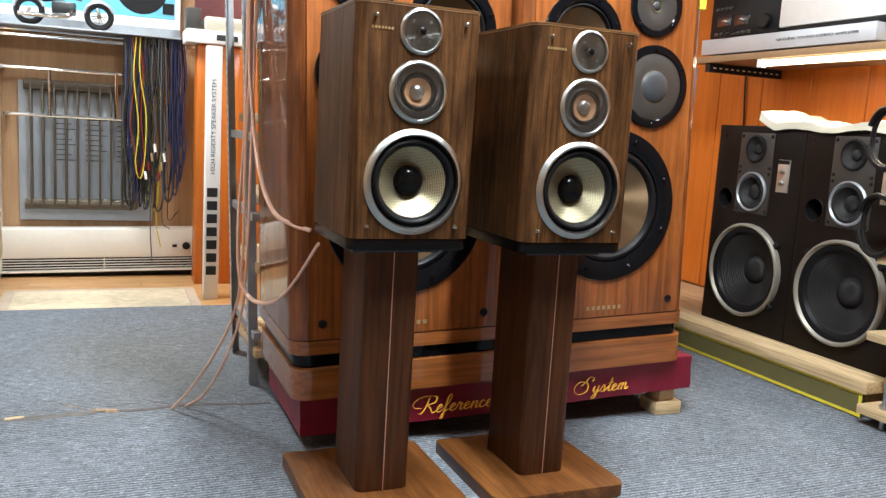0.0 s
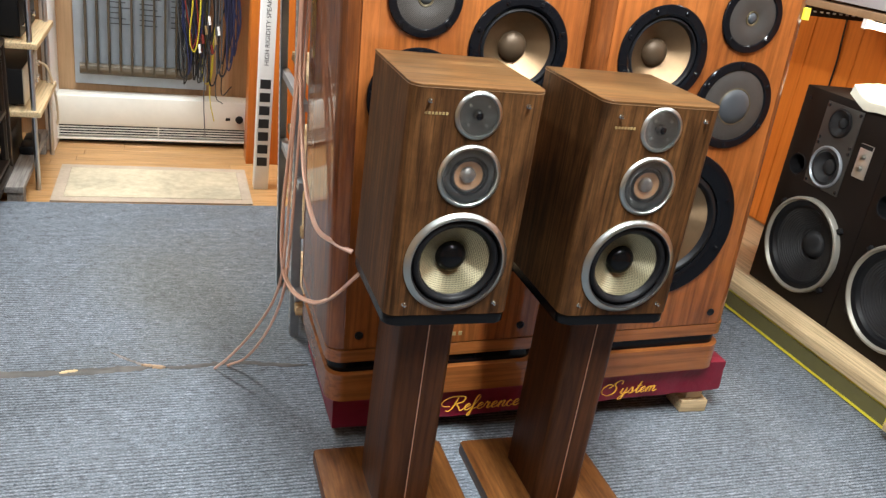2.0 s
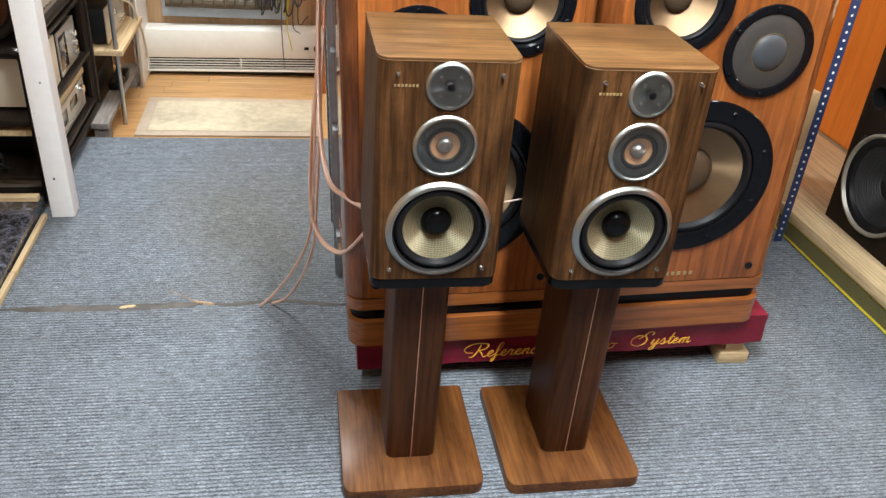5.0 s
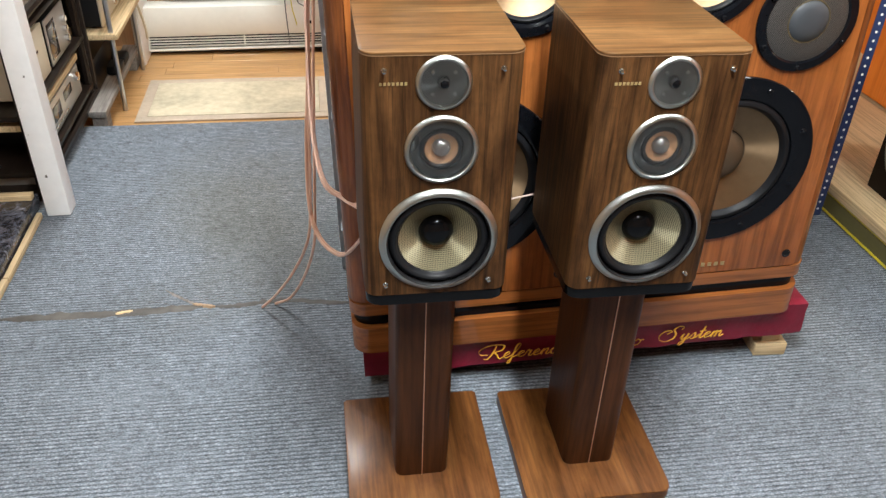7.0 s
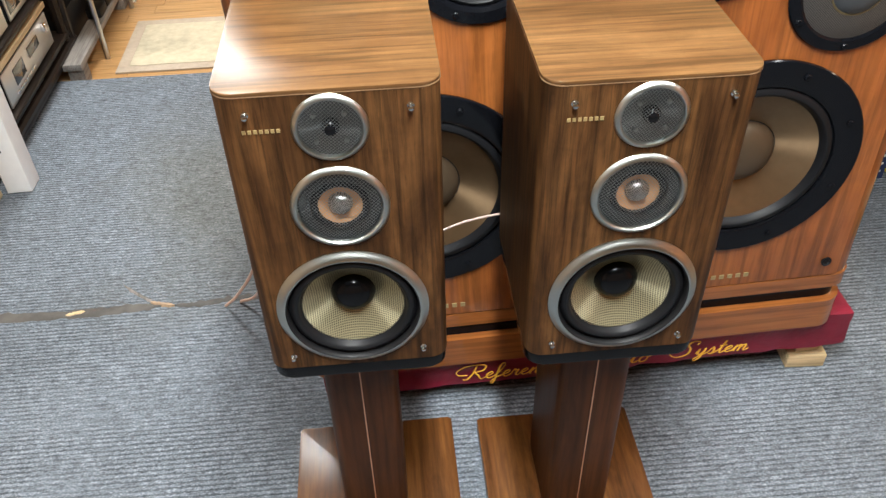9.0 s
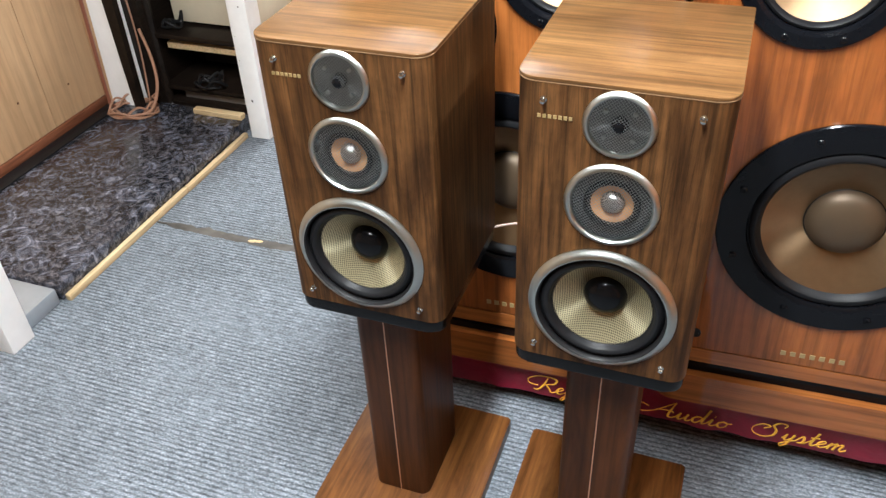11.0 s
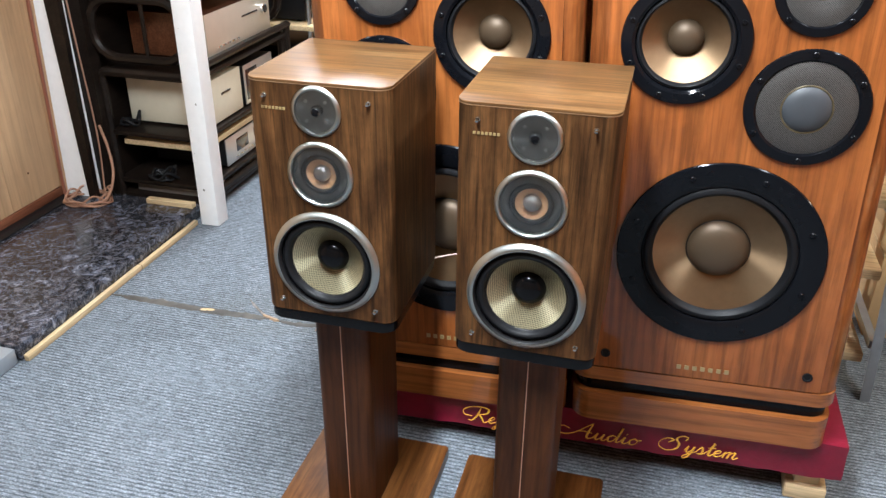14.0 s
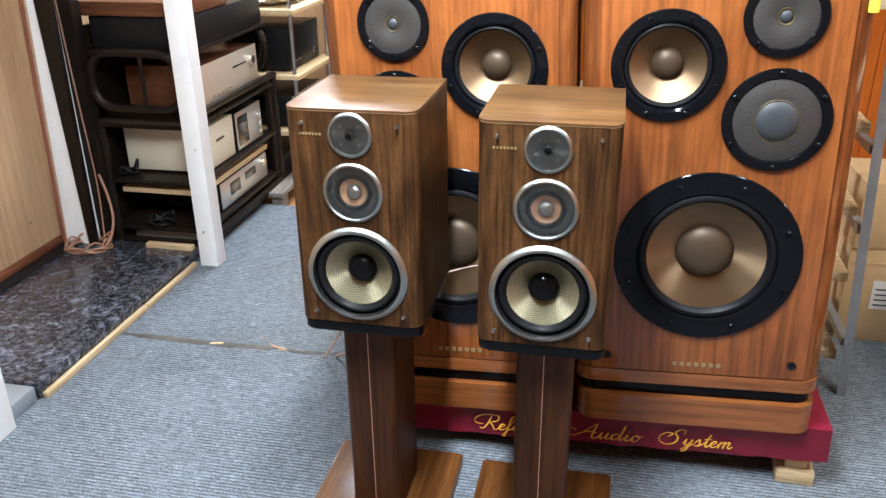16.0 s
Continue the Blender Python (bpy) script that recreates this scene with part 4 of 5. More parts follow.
cable("speaker_cable", [[(-0.62, 0.41, 0.004), (-0.575, 0.375, 0.07), (-0.51, 0.33, 0.19), (-0.46, 0.29, 0.33), (-0.445, 0.28, 0.50), (-0.435, 0.34, 0.80), (-0.415, 0.40, 1.10), (-0.41, 0.42, 1.6)],
                        [(-0.58, 0.424, 0.004), (-0.53, 0.39, 0.05), (-0.48, 0.33, 0.17), (-0.445, 0.29, 0.31), (-0.435, 0.27, 0.48), (-0.42, 0.33, 0.80), (-0.405, 0.40, 1.10), (-0.40, 0.42, 1.6)]], COPPER, "copper-coloured loudspeaker cables whose ends lie on the carpet")
cable("speaker_cable", [[(-0.075, -0.10, 0.624), (0.0, -0.085, 0.643), (0.08, -0.09, 0.663)]], PINK_CABLE, "short pale cable between the walnut loudspeakers", 0.0022)

# ---- steel shelving behind the large loudspeakers ----
def angle_post(x, y, h, sx, sy, material, t, lean=-2.2):
    """A slotted post that leans a little, as the old shelving does."""
    bm = bmesh.new()
    box(bm, min(x, x + sx * 0.026), max(x, x + sx * 0.026), y - 0.0015, y + 0.0015, 0, h)
    box(bm, x - 0.0015, x + 0.0015, min(y, y + sy * 0.04), max(y, y + sy * 0.04), 0, h)
    p = part("post", bm, STEEL, t, "perforated steel angle post")
    part("side_flange", slab(x - 0.0032, x + 0.0032, min(y + sy * 0.003, y + sy * 0.04), max(y + sy * 0.003, y + sy * 0.04), 0, h), material, p)
    holes = bmesh.new()
    n = int(h / 0.03)
    for i in range(n):
        z = 0.03 + i * 0.03
        box(holes, x - 0.0042, x + 0.0042, y + sy * 0.013, y + sy * 0.019, z, z + 0.013)
    tagged(part("slots", holes, CARD, p, "row of slots showing pale"), kind="stuff")
    p.matrix_basis = pose(x, 0, 0, 0, lean, 0) @ pose(-x, 0, 0)


shelving = thing("steel_shelving", Matrix(), "slotted steel shelving with pale wooden boards behind the large loudspeakers", "shelving")
angle_post(-0.36, 0.60, 1.9, 1, 1, STEEL, shelving)
angle_post(-0.36, 1.02, 1.9, 1, -1, STEEL, shelving)
angle_post(1.118, 0.505, 1.9, -1, 1, STEEL, shelving, -3.3)
angle_post(1.125, 1.02, 1.9, -1, -1, STEEL, shelving, -3.3)
for z in (0.10, 0.38, 0.60, 0.855, 1.2):
    part("board", slab(-0.355, 1.088 - 0.05 * z, 0.56, 1.01, z, z + 0.030, bevel=0.002), PALE_WOOD_X, shelving, "pale wooden shelf board")
for z in (0.165, 0.55, 0.80):
    for x in (-0.345 - 0.038 * z, 1.104 - 0.057 * z):
        part("side_bar", slab(x - 0.012, x + 0.012, 0.54, 1.01, z, z + 0.025), STEEL, shelving)

# ---- right side: plinth, black loudspeakers, shelf ----
bench = thing("low_bench", pose(1.50, 0.30, 0.0, 0, 0, 1.0), "low pale-wood bench with an olive front board edged in yellow tape", "bench")
part("bench_top", slab(0.0, 0.62, -0.48, 1.35, 0.088, 0.130, bevel=0.003), PALE_WOOD, bench, "thick pale laminated wooden top")
part("front_board", slab(0.012, 0.026, -0.46, 1.33, 0.004, 0.087), OLIVE, bench, "olive-grey front board")
for y0, y1, z0, z1 in ((-0.46, 1.33, 0.004, 0.014), (-0.46, 1.33, 0.077, 0.087), (-0.46, -0.448, 0.014, 0.077)):
    part("tape_edge", slab(0.0095, 0.0115, y0, y1, z0, z1), YELLOW_TAPE, bench, "yellow tape edging")
for y in (-0.4, 0.4, 1.2):
    part("leg", slab(0.05, 0.55, y - 0.03, y + 0.03, 0.0, 0.087), PALE_WOOD, bench)


def black_speaker(m):
    """A dark floor monitor that faces low y in its own frame."""
    t = thing("black_speaker", m, "dark brown four-way loudspeaker with a large pale-rimmed woofer", "loudspeaker", "dark loudspeakers")
    W, H, F = 0.234, 0.829, 0.0
    body = part("cabinet", slab(-W, W, F, 0.38, 0.0, H, bevel=0.004), VINYL_BLACK, t)
    hole = bmesh.new()
    for cx, cz, r in ((0.0, 0.245, 0.160), (-0.008, 0.564, 0.072), (-0.012, 0.735, 0.046), (-0.16, 0.526, 0.040)):
        bm = drum(cx, cz, r, F - 0.01, F + 0.09)
        me = bpy.data.meshes.new("hole")
        bm.to_mesh(me)
        bm.free()
        hole.from_mesh(me)
        bpy.data.meshes.remove(me)
    cut(body, hole)
    w = part("woofer", turned([(0.160, 0.0), (0.190, 0.0), (0.191, 0.020), (0.188, 0.026), (0.181, 0.027), (0.174, 0.014), (0.160, -0.004)], 80, 0, 0.245, F), RIM, t, "woofer with a pale cast rim")
    part("surround", turned([(0.176, 0.015), (0.166, 0.016), (0.155, 0.012), (0.146, 0.000)], 80, 0, 0.245, F), RUBBER, w)
    prof = [(0.1465, 0.000)]
    for i in range(1, 13):
        r = 0.1465 - i * 0.0075
        prof += [(r + 0.0030, -0.0045 * i + 0.003), (r, -0.0045 * i - 0.001)]
    part("cone", turned(prof, 72, 0, 0.245, F), DARK_CONE, w, "ribbed dark paper cone")
    part("dust_cap", turned([(0.0575, -0.056), (0.052, -0.045), (0.038, -0.033), (0.020, -0.026), (0, -0.024)], 48, 0, 0.245, F), DARK_CONE, w)
    for a in (38, 142, 218, 322):
        lug = part("lug", slab(-0.014, 0.014, -0.014, 0.0, -0.010, 0.010, bevel=0.002), SATIN_BLACK, w, "black clamp lug")
        lug.matrix_basis = pose(0.196 * math.cos(radians(a)), 0, 0.245 + 0.196 * math.sin(radians(a)), 0, -a, 0)
    plate = part("driver_plate", slab(-0.100, 0.084, F - 0.004, F, 0.476, 0.800, bevel=0.002), PLATE_GREY, t, "grey-black plate behind the upper drivers")
    hole = bmesh.new()
    for cz, r in ((0.564, 0.070), (0.735, 0.045)):
        bm = drum(-0.010, cz, r, F - 0.02, F + 0.02)
        me = bpy.data.meshes.new("hole")
        bm.to_mesh(me)
        bm.free()
        hole.from_mesh(me)
        bpy.data.meshes.remove(me)
    cut(plate, hole)
    q = part("midrange", turned([(0.069, 0.004), (0.080, 0.004), (0.0805, 0.010), (0.075, 0.014), (0.069, 0.008)], 56, -0.010, 0.564, F), STEEL, t)
    part("cone", turned([(0.0695, 0.008), (0.058, 0.010), (0.053, 0.002), (0.030, -0.016), (0.028, -0.008), (0.015, -0.002), (0, 0.0)], 56, -0.010, 0.564, F), DARK_CONE, q)
    q = part("tweeter", turned([(0.044, 0.004), (0.055, 0.004), (0.0555, 0.008), (0.049, 0.011), (0.044, 0.008)], 56, -0.010, 0.735, F), SATIN_BLACK, t)
    part("cone", turned([(0.0445, 0.007), (0.020, -0.010), (0.018, -0.002), (0.010, 0.004), (0, 0.006)], 48, -0.010, 0.735, F), DARK_CONE, q)
    for px in (-0.088, 0.072):
        for pz in (0.490, 0.640, 0.662, 0.786):
            part("screw", turned([(0.0065, 0.004), (0.0065, 0.0065), (0.0035, 0.0080), (0, 0.0082)], 14, px, pz, F), BLACK, plate)
    part("port", turned([(0.040, -0.06), (0.040, 0.002), (0.044, 0.003), (0.045, 0.0)], 40, -0.16, 0.526, F), SATIN_BLACK, t, "black bass port")
    pl = part("control_plate", slab(0.115, 0.175, F - 0.004, F, 0.575, 0.700, bevel=0.0015), SILVER, t, "silver level-control plate")
    part("name_strip", slab(0.117, 0.173, F - 0.0055, F - 0.0042, 0.684, 0.699), SATIN_BLACK, pl, "black strip above the controls")
    for z in (0.610, 0.655):
        part("knob", turned([(0.010, 0.004), (0.009, 0.016), (0.005, 0.018), (0, 0.018)], 20, 0.145, z, F), RING, pl)
    for px in (-0.20, 0.205):
        part("socket", turned([(0.008, 0.0), (0.008, 0.003), (0.005, 0.003), (0, 0.001)], 16, px, 0.785, F), SATIN_BLACK, t)
    return t


sp = black_speaker(pose(1.620, 0.540, 0.1305, 0, 0, -90))
copy_thing(sp, pose(1.620, 0.070, 0.1305, 0, 0, -90))


def crumpled(w, d, h, seed):
    bm = bmesh.new()
    n = 22
    g = [[None] * (n + 1) for _ in range(n + 1)]
    for i in range(n + 1):
        for j in range(n + 1):
            u, v = i / n - 0.5, j / n - 0.5
            z = h * (0.5 + 0.6 * noise.noise(Vector((u * 4 + seed, v * 4, 0))) + 0.3 * noise.noise(Vector((u * 11, v * 11 + seed, 1))))
            g[i][j] = bm.verts.new((u * w, v * d, max(0.001, z)))
    for i in range(n):
        for j in range(n):
            bm.faces.new((g[i][j], g[i + 1][j], g[i + 1][j + 1], g[i][j + 1]))
    return bm


def draped_sheet(w, d, seed):
    """A limp sheet lying on a flat top, its low-x edge hanging over and one corner curled up."""
    bm, n = bmesh.new(), 26
    g = []
    for i in range(n + 1):
        row = []
        for j in range(n + 1):
            u, v = i / n, j / n
            z = 0.006 + 0.030 * max(0.0, noise.noise(Vector((u * 2.2 + seed, v * 3.5, 0))) + 0.25) + 0.008 * noise.noise(Vector((u * 9, v * 12, seed)))
            x = u * w
            if u < 0.16:
                fall = (0.16 - u) / 0.16
                x = 0.16 * w - 0.012 - 0.010 * fall
                z -= fall * (0.030 + 0.028 * noise.noise(Vector((v * 4.0, seed, 3.0))))
            curl = max(0.0, v - 0.86) / 0.14
            row.append(bm.verts.new((x, (v - 0.5) * d, z + 0.045 * curl ** 1.6)))
        g.append(row)
    for i in range(n):
        for j in range(n):
            bm.faces.new((g[i][j], g[i + 1][j], g[i + 1][j + 1], g[i][j + 1]))
    return bm


single("plastic_cover", draped_sheet(0.36, 0.74, 2.0), PLASTIC_SHEET, "crumpled whitish plastic sheet lying on a dark loudspeaker", "plastic sheet", pose(1.567, 0.17, 0.9605))

wall_shelf = thing("wall_shelf", Matrix(), "long wall shelf carrying amplifiers over the dark loudspeakers", "shelf")
part("board", slab(1.69, 2.135, -0.75, 1.10, 1.235, 1.262, bevel=0.002), BROWN_PANEL, wall_shelf, "brown shelf board")
part("bracket", slab(1.70, 2.12, 0.98, 1.01, 1.196, 1.234), SATIN_BLACK, wall_shelf, "dark slotted steel bracket")
for k in range(12):
    part("slot", slab(1.72 + k * 0.033, 1.735 + k * 0.033, 0.9775, 0.9795, 1.211, 1.217), CARD, wall_shelf, "pale slot")
light_strip = thing("shelf_light", Matrix(), "glowing fluorescent tube under the wall shelf", "strip light")
part("tube", rod((1.705, -0.42, 1.216), (1.705, 0.66, 1.216), 0.013), WARM_GLOW, light_strip)
for y in (-0.43, 0.67):
    part("socket", slab(1.69, 1.72, y - 0.01, y + 0.01, 1.20, 1.234), WHITE, light_strip)


def amplifier(m, w, d, h, face, case, label, knobs=(), group="stacked audio units", windows=(), buttons=0):
    """An audio unit that faces low y in its own frame, with its foot at z 0."""
    t = thing("amplifier", m, label, "amplifier", group)
    part("case", slab(-w / 2, w / 2, 0.006, d, 0.012, h, bevel=0.002), case, t)
    f = part("front_panel", slab(-w / 2 - 0.002, w / 2 + 0.002, 0.0, 0.0055, 0.010, h + 0.001, bevel=0.0012), face, t)
    for x, z, r in knobs:
        part("knob", turned([(r, 0.0005), (r, 0.014), (r * 0.85, 0.017), (0, 0.017)], 28, x, z, 0), CHROME, f)
    for x0, x1, z0, z1 in windows:
        part("display", slab(x0, x1, -0.0022, -0.0004, z0, z1, bevel=0.0006), GLASS_DARK, f, "dark display window")
    for i in range(buttons):
        x = -w * 0.36 + i * w * 0.07
        part("button", slab(x, x + w * 0.045, -0.004, -0.0004, h * 0.2, h * 0.2 + 0.009, bevel=0.0008), CHROME, f)
    for sx in (-1, 1):
        for y in (0.05, d - 0.05):
            part("foot", turned([(0, 0), (0.016, 0), (0.016, 0.011), (0, 0.011)], 16, 0, 0, 0), SATIN_BLACK, t).matrix_basis = pose(sx * w * 0.4, y, 0.0115, 90, 0, 0)
    return t


a1 = amplifier(pose(1.71, 0.60, 1.2625, 0, 0, -90), 0.92, 0.30, 0.075, PALE_ALLOY, PALE_ALLOY, "long pale silver stereo amplifier face on the wall shelf", windows=())
lettering("printed_words", "NATURAL SOUND STEREO AMPLIFIER", 0.40, 0.011, INK, a1, pose(0.19, -0.0012, 0.045, 90, 0, 0), 0, 0.0005)
deck_unit = amplifier(pose(1.76, 0.84, 1.3385, 0, 0, -90), 0.46, 0.33, 0.19, SATIN_BLACK, SATIN_BLACK, "black cassette deck with twin meters on the wall shelf", [], windows=((-0.19, -0.10, 0.060, 0.105), (-0.08, 0.01, 0.060, 0.105)), buttons=0)
part("dial", turned([(0.030, 0.0005), (0.030, 0.018), (0.026, 0.022), (0, 0.022)], 32, 0.112, 0.062, 0), SATIN_BLACK, deck_unit, "large black dial")
for k in range(7):
    part("key", slab(-0.20 + k * 0.034, -0.175 + k * 0.034, -0.006, -0.0004, 0.020, 0.034, bevel=0.001), PLATE_GREY, deck_unit, "small dark key")
for k in range(4):
    part("small_knob", turned([(0.008, 0.0005), (0.007, 0.012), (0, 0.013)], 16, -0.19 + k * 0.03, 0.135, 0), PLATE_GREY, deck_unit)
# the shadow gap below the white box, built as a thin black slab
single("flat_black_unit", slab(-0.33, 0.33, 0.0, 0.28, 0.0, 0.022, bevel=0.003), SATIN_BLACK, "black slab for the shade under the white box", "audio unit", pose(1.745, 0.27, 1.3395, 0, 0, -90))
single("white_box", slab(-0.36, 0.36, 0.0, 0.30, 0.0, 0.17, bevel=0.004), CARD, "plain white box standing on the black slab of its shade", "box", pose(1.74, 0.276, 1.362, 0, 0, -90))
single("loose_lead", sweep(bmesh.new(), [(1.705, 0.60, 1.345), (1.70, 0.68, 1.352), (1.695, 0.78, 1.366), (1.69, 0.88, 1.350), (1.70, 0.93, 1.345), (1.71, 0.90, 1.380)], 0.004, 6, 8), SATIN_BLACK, "loose black lead lying over the amplifier edge", "cable")

cart = thing("rod_cart", Matrix(), "small rack of threaded zinc rods with pale wooden shelves", "rack")
for x in (1.50, 1.90):
    for y in (-0.26, -0.70):
        part("rod", rod((x, y, 0.0), (x, y, 1.06), 0.0085), ZINC, cart, "threaded zinc rod")
        for z in (0.038, 0.281, 0.53):
            part("nut", prism(bmesh.new(), [(x + 0.016 * math.cos(k * math.pi / 3), y + 0.016 * math.sin(k * math.pi / 3)) for k in range(6)], z + 0.0305, z + 0.044), ZINC, cart)
for z in (0.038, 0.281, 0.53):
    part("board", slab(1.46, 1.94, -0.74, -0.19, z, z + 0.03, bevel=0.003), PALE_WOOD, cart, "pale wooden shelf")


def headphone_ring(m):
    bm = bmesh.new()
    sweep(bm, [(0.100 * math.cos(radians(a)), 0.004 * math.sin(radians(a * 1.5)), 0.092 * math.sin(radians(a))) for a in range(0, 361, 20)], 0.0085, 8, 3)
    sweep(bm, [(0.102 * math.cos(radians(a)), 0.017, 0.096 * math.sin(radians(a + 4))) for a in range(20, 341, 20)], 0.0085, 8, 3)
    return single("cable_ring", bm, SATIN_BLACK, "coil of thick black cable hung on the rod rack", "cable coil", m, "cable coils")


single("wall_cable", sweep(bmesh.new(), [(2.118, 1.22, 1.30), (2.116, 1.20, 1.1), (2.118, 1.19, 0.95), (2.116, 1.20, 0.6)], 0.005, 6, 6), SATIN_BLACK, "thin dark cord hanging on the pine wall", "cord")
headphone_ring(pose(1.485, -0.165, 0.925, 0, 0, 72))
headphone_ring(pose(1.485, -0.170, 0.648, 0, 0, 72))

bench_post = thing("slotted_post", pose(1.474, 0.785, 0.0), "navy slotted steel angle post in front of the low bench", "steel post")
part("flange", slab(-0.036, 0.0, -0.0015, 0.0015, 0.0, 1.185), NAVY, bench_post, "navy steel flange with round holes")
part("flange", slab(-0.0015, 0.0015, 0.002, 0.036, 0.0, 1.185), NAVY, bench_post)
for k in range(38):
    part("hole", turned([(0.0048, 0.0), (0.0048, 0.0008), (0, 0.0008)], 10, -0.018, 0.03 + 0.03 * k, -0.0015), CARD, bench_post)
carton = thing("carton", pose(1.36, 1.02, 0.0, 0, 0, 0), "brown cardboard carton with a paper label", "carton", "cartons")
part("box", slab(-0.20, 0.19, -0.13, 0.16, 0.0, 0.36, bevel=0.003), BROWN_CARD, carton)
part("tape", slab(-0.202, 0.192, -0.132, 0.12, 0.300, 0.308), PALE_WOOD_X, carton)
lab = part("label", slab(-0.105, 0.05, -0.1325, -0.1305, 0.13, 0.24), CARD, carton, "white paper label with print bars")
for k in range(4):
    part("print_bar", slab(-0.095, 0.03 - 0.02 * (k % 2), -0.134, -0.1326, 0.145 + k * 0.02, 0.150 + k * 0.02), GREY_INK, lab)
carton2 = thing("carton", pose(1.335, 1.03, 0.3605, 0, 0, 3), "brown cardboard carton stacked on another", "carton", "cartons")
part("box", slab(-0.18, 0.18, -0.14, 0.14, 0.0, 0.24, bevel=0.003), BROWN_CARD, carton2)

# ---- back of the shop ----
heater = thing("panel_heater", pose(-0.805, 2.80, -0.05, 0, -0.7, 0), "long cream convector heater with a louvred lower front", "heater")
part("body", slab(-0.51, 0.51, 0.0, 0.13, 0.108, 0.268, bevel=0.006), HEATER, heater)
# shade in the gap under the heater, put in as a black panel
part("back_panel", slab(-0.505, 0.505, 0.034, 0.13, 0.008, 0.107), SATIN_BLACK, heater, "black panel for the shade behind and below the louvres")
for k in range(4):
    part("louvre", slab(-0.505, 0.505, 0.002, 0.012, 0.052 + k * 0.0145, 0.0560 + k * 0.0145), HEATER, heater, "cream louvre")
for x in (-0.507, 0.0, 0.507):
    part("louvre_post", slab(x - 0.003, x + 0.003, 0.003, 0.033, 0.042, 0.1075), HEATER, heater)
part("bottom_rail", slab(-0.51, 0.51, -0.006, 0.033, 0.030, 0.041, bevel=0.002), HEATER, heater)
part("knob", turned([(0.022, 0.0), (0.020, 0.014), (0.014, 0.018), (0, 0.018)], 28, 0.435, 0.170, 0), SATIN_BLACK, heater, "black dial")
part("switch", slab(0.36, 0.385, -0.006, -0.0005, 0.163, 0.179, bevel=0.001), SATIN_BLACK, heater)

foil = single("foil_sheet", slab(-1.23, -0.55, 2.935, 2.945, 0.25, 1.0), FOIL, "silvery heat-reflecting sheet with print on the wall", "reflector sheet")
for col in range(3):
    for row in range(9):
        part("print_bar", slab(-1.06 + col * 0.16, -0.95 + col * 0.16 - 0.02 * ((row * 7 + col) % 3), 2.9325, 2.9345, 0.58 + row * 0.028, 0.585 + row * 0.028), GREY_INK, foil)

oil = thing("oil_radiator", pose(-0.91, 2.87, 0.30), "old finned grey-brown oil radiator hung on the wall", "radiator")
for k in range(10):
    x = -0.255 + k * 0.0565
    part("fin", slab(x - 0.0055, x + 0.0055, -0.02, 0.05, 0.03, 0.70, bevel=0.004), OIL_RAD, oil)
    for z, up in ((0.035, -1), (0.655, 1)):
        part("fin_end", prism(bmesh.new(), [(x - 0.0275, -0.015), (x + 0.0275, -0.015), (x + 0.0275, 0.045), (x - 0.0275, 0.045)], min(z, z + up * 0.012), max(z, z + up * 0.012) + 0.035, 0.010), OIL_RAD, oil)
for z in (0.045, 0.680):
    part("header", sweep(bmesh.new(), [(-0.29 + 0.014 * i, 0.012, z) for i in range(41)], 0.030, 12, smooth=False), OIL_RAD, oil, "round header pipe")

rails = thing("clothes_rail", Matrix(), "wall-mounted chrome towel rails", "rail")
for z, x0, x1 in ((1.06, -1.30, -0.70), (0.82, -1.27, -0.55), (1.253, -1.33, -0.33), (1.224, -1.33, -0.33)):
    part("rail", rod((x0, 2.80, z), (x1, 2.80, z), 0.010), CHROME, rails)
for x in (-1.07, -0.745):
    part("upright", rod((x, 2.79, 0.82), (x, 2.79, 1.06), 0.009), CHROME, rails)
for x, z in ((-1.28, 0.82), (-1.29, 1.06), (-1.31, 1.262), (-0.36, 1.262)):
    part("bracket", rod((x, 2.80, z), (x, 2.955, z), 0.012), CHROME, rails)

rng = random.Random(5)
for k in range(46):
    right = k > 34
    x = (-0.475 + 0.055 * rng.random()) if right else (-0.705 + 0.20 * rng.random())
    y = 2.775 - 0.05 * rng.random()
    low = (0.42 if right else 0.33) + 0.34 * rng.random() ** 1.5
    dx = 0.02 + 0.04 * rng.random()
    sway = 0.025 * (rng.random() - 0.5)
    bm = sweep(bmesh.new(), [(x, y, 1.268), (x + sway, y - 0.008, 1.05), (x - sway, y - 0.010, 0.80), (x + 0.01 + sway, y - 0.012, low + 0.08), (x + dx * 0.5, y - 0.014, low), (x + dx, y - 0.010, low + 0.1), (x + dx * 0.9 - sway, y - 0.004, 0.85), (x + dx * 0.7 + sway, y, 1.08), (x + dx * 0.5, y, 1.276)], 0.0030 + 0.0022 * rng.random(), 6, 5)
    c = CABLE_COLOURS[1 if right else (0, 3, 1, 0, 2, 0, 4, 0, 3, 1, 0)[k % 11]]
    single("hanging_cable", bm, c, "navy audio cable looped over the chrome rail" if right else "looped audio cable hanging from the chrome rail", "cable", group="hanging cables")
for k in range(4):
    x = -0.56 + 0.03 * k
    single("thin_cable", sweep(bmesh.new(), [(x, 2.74, 1.2), (x + 0.01, 2.73, 0.7), (x - 0.01, 2.735, 0.3), (x + 0.015 * k, 2.73, 0.03 + 0.1 * k)], 0.003, 6, 6), CABLE_COLOURS[(3, 2, 3, 0)[k]], "thin cord hanging in front of the heater", "cable", group="thin cables")
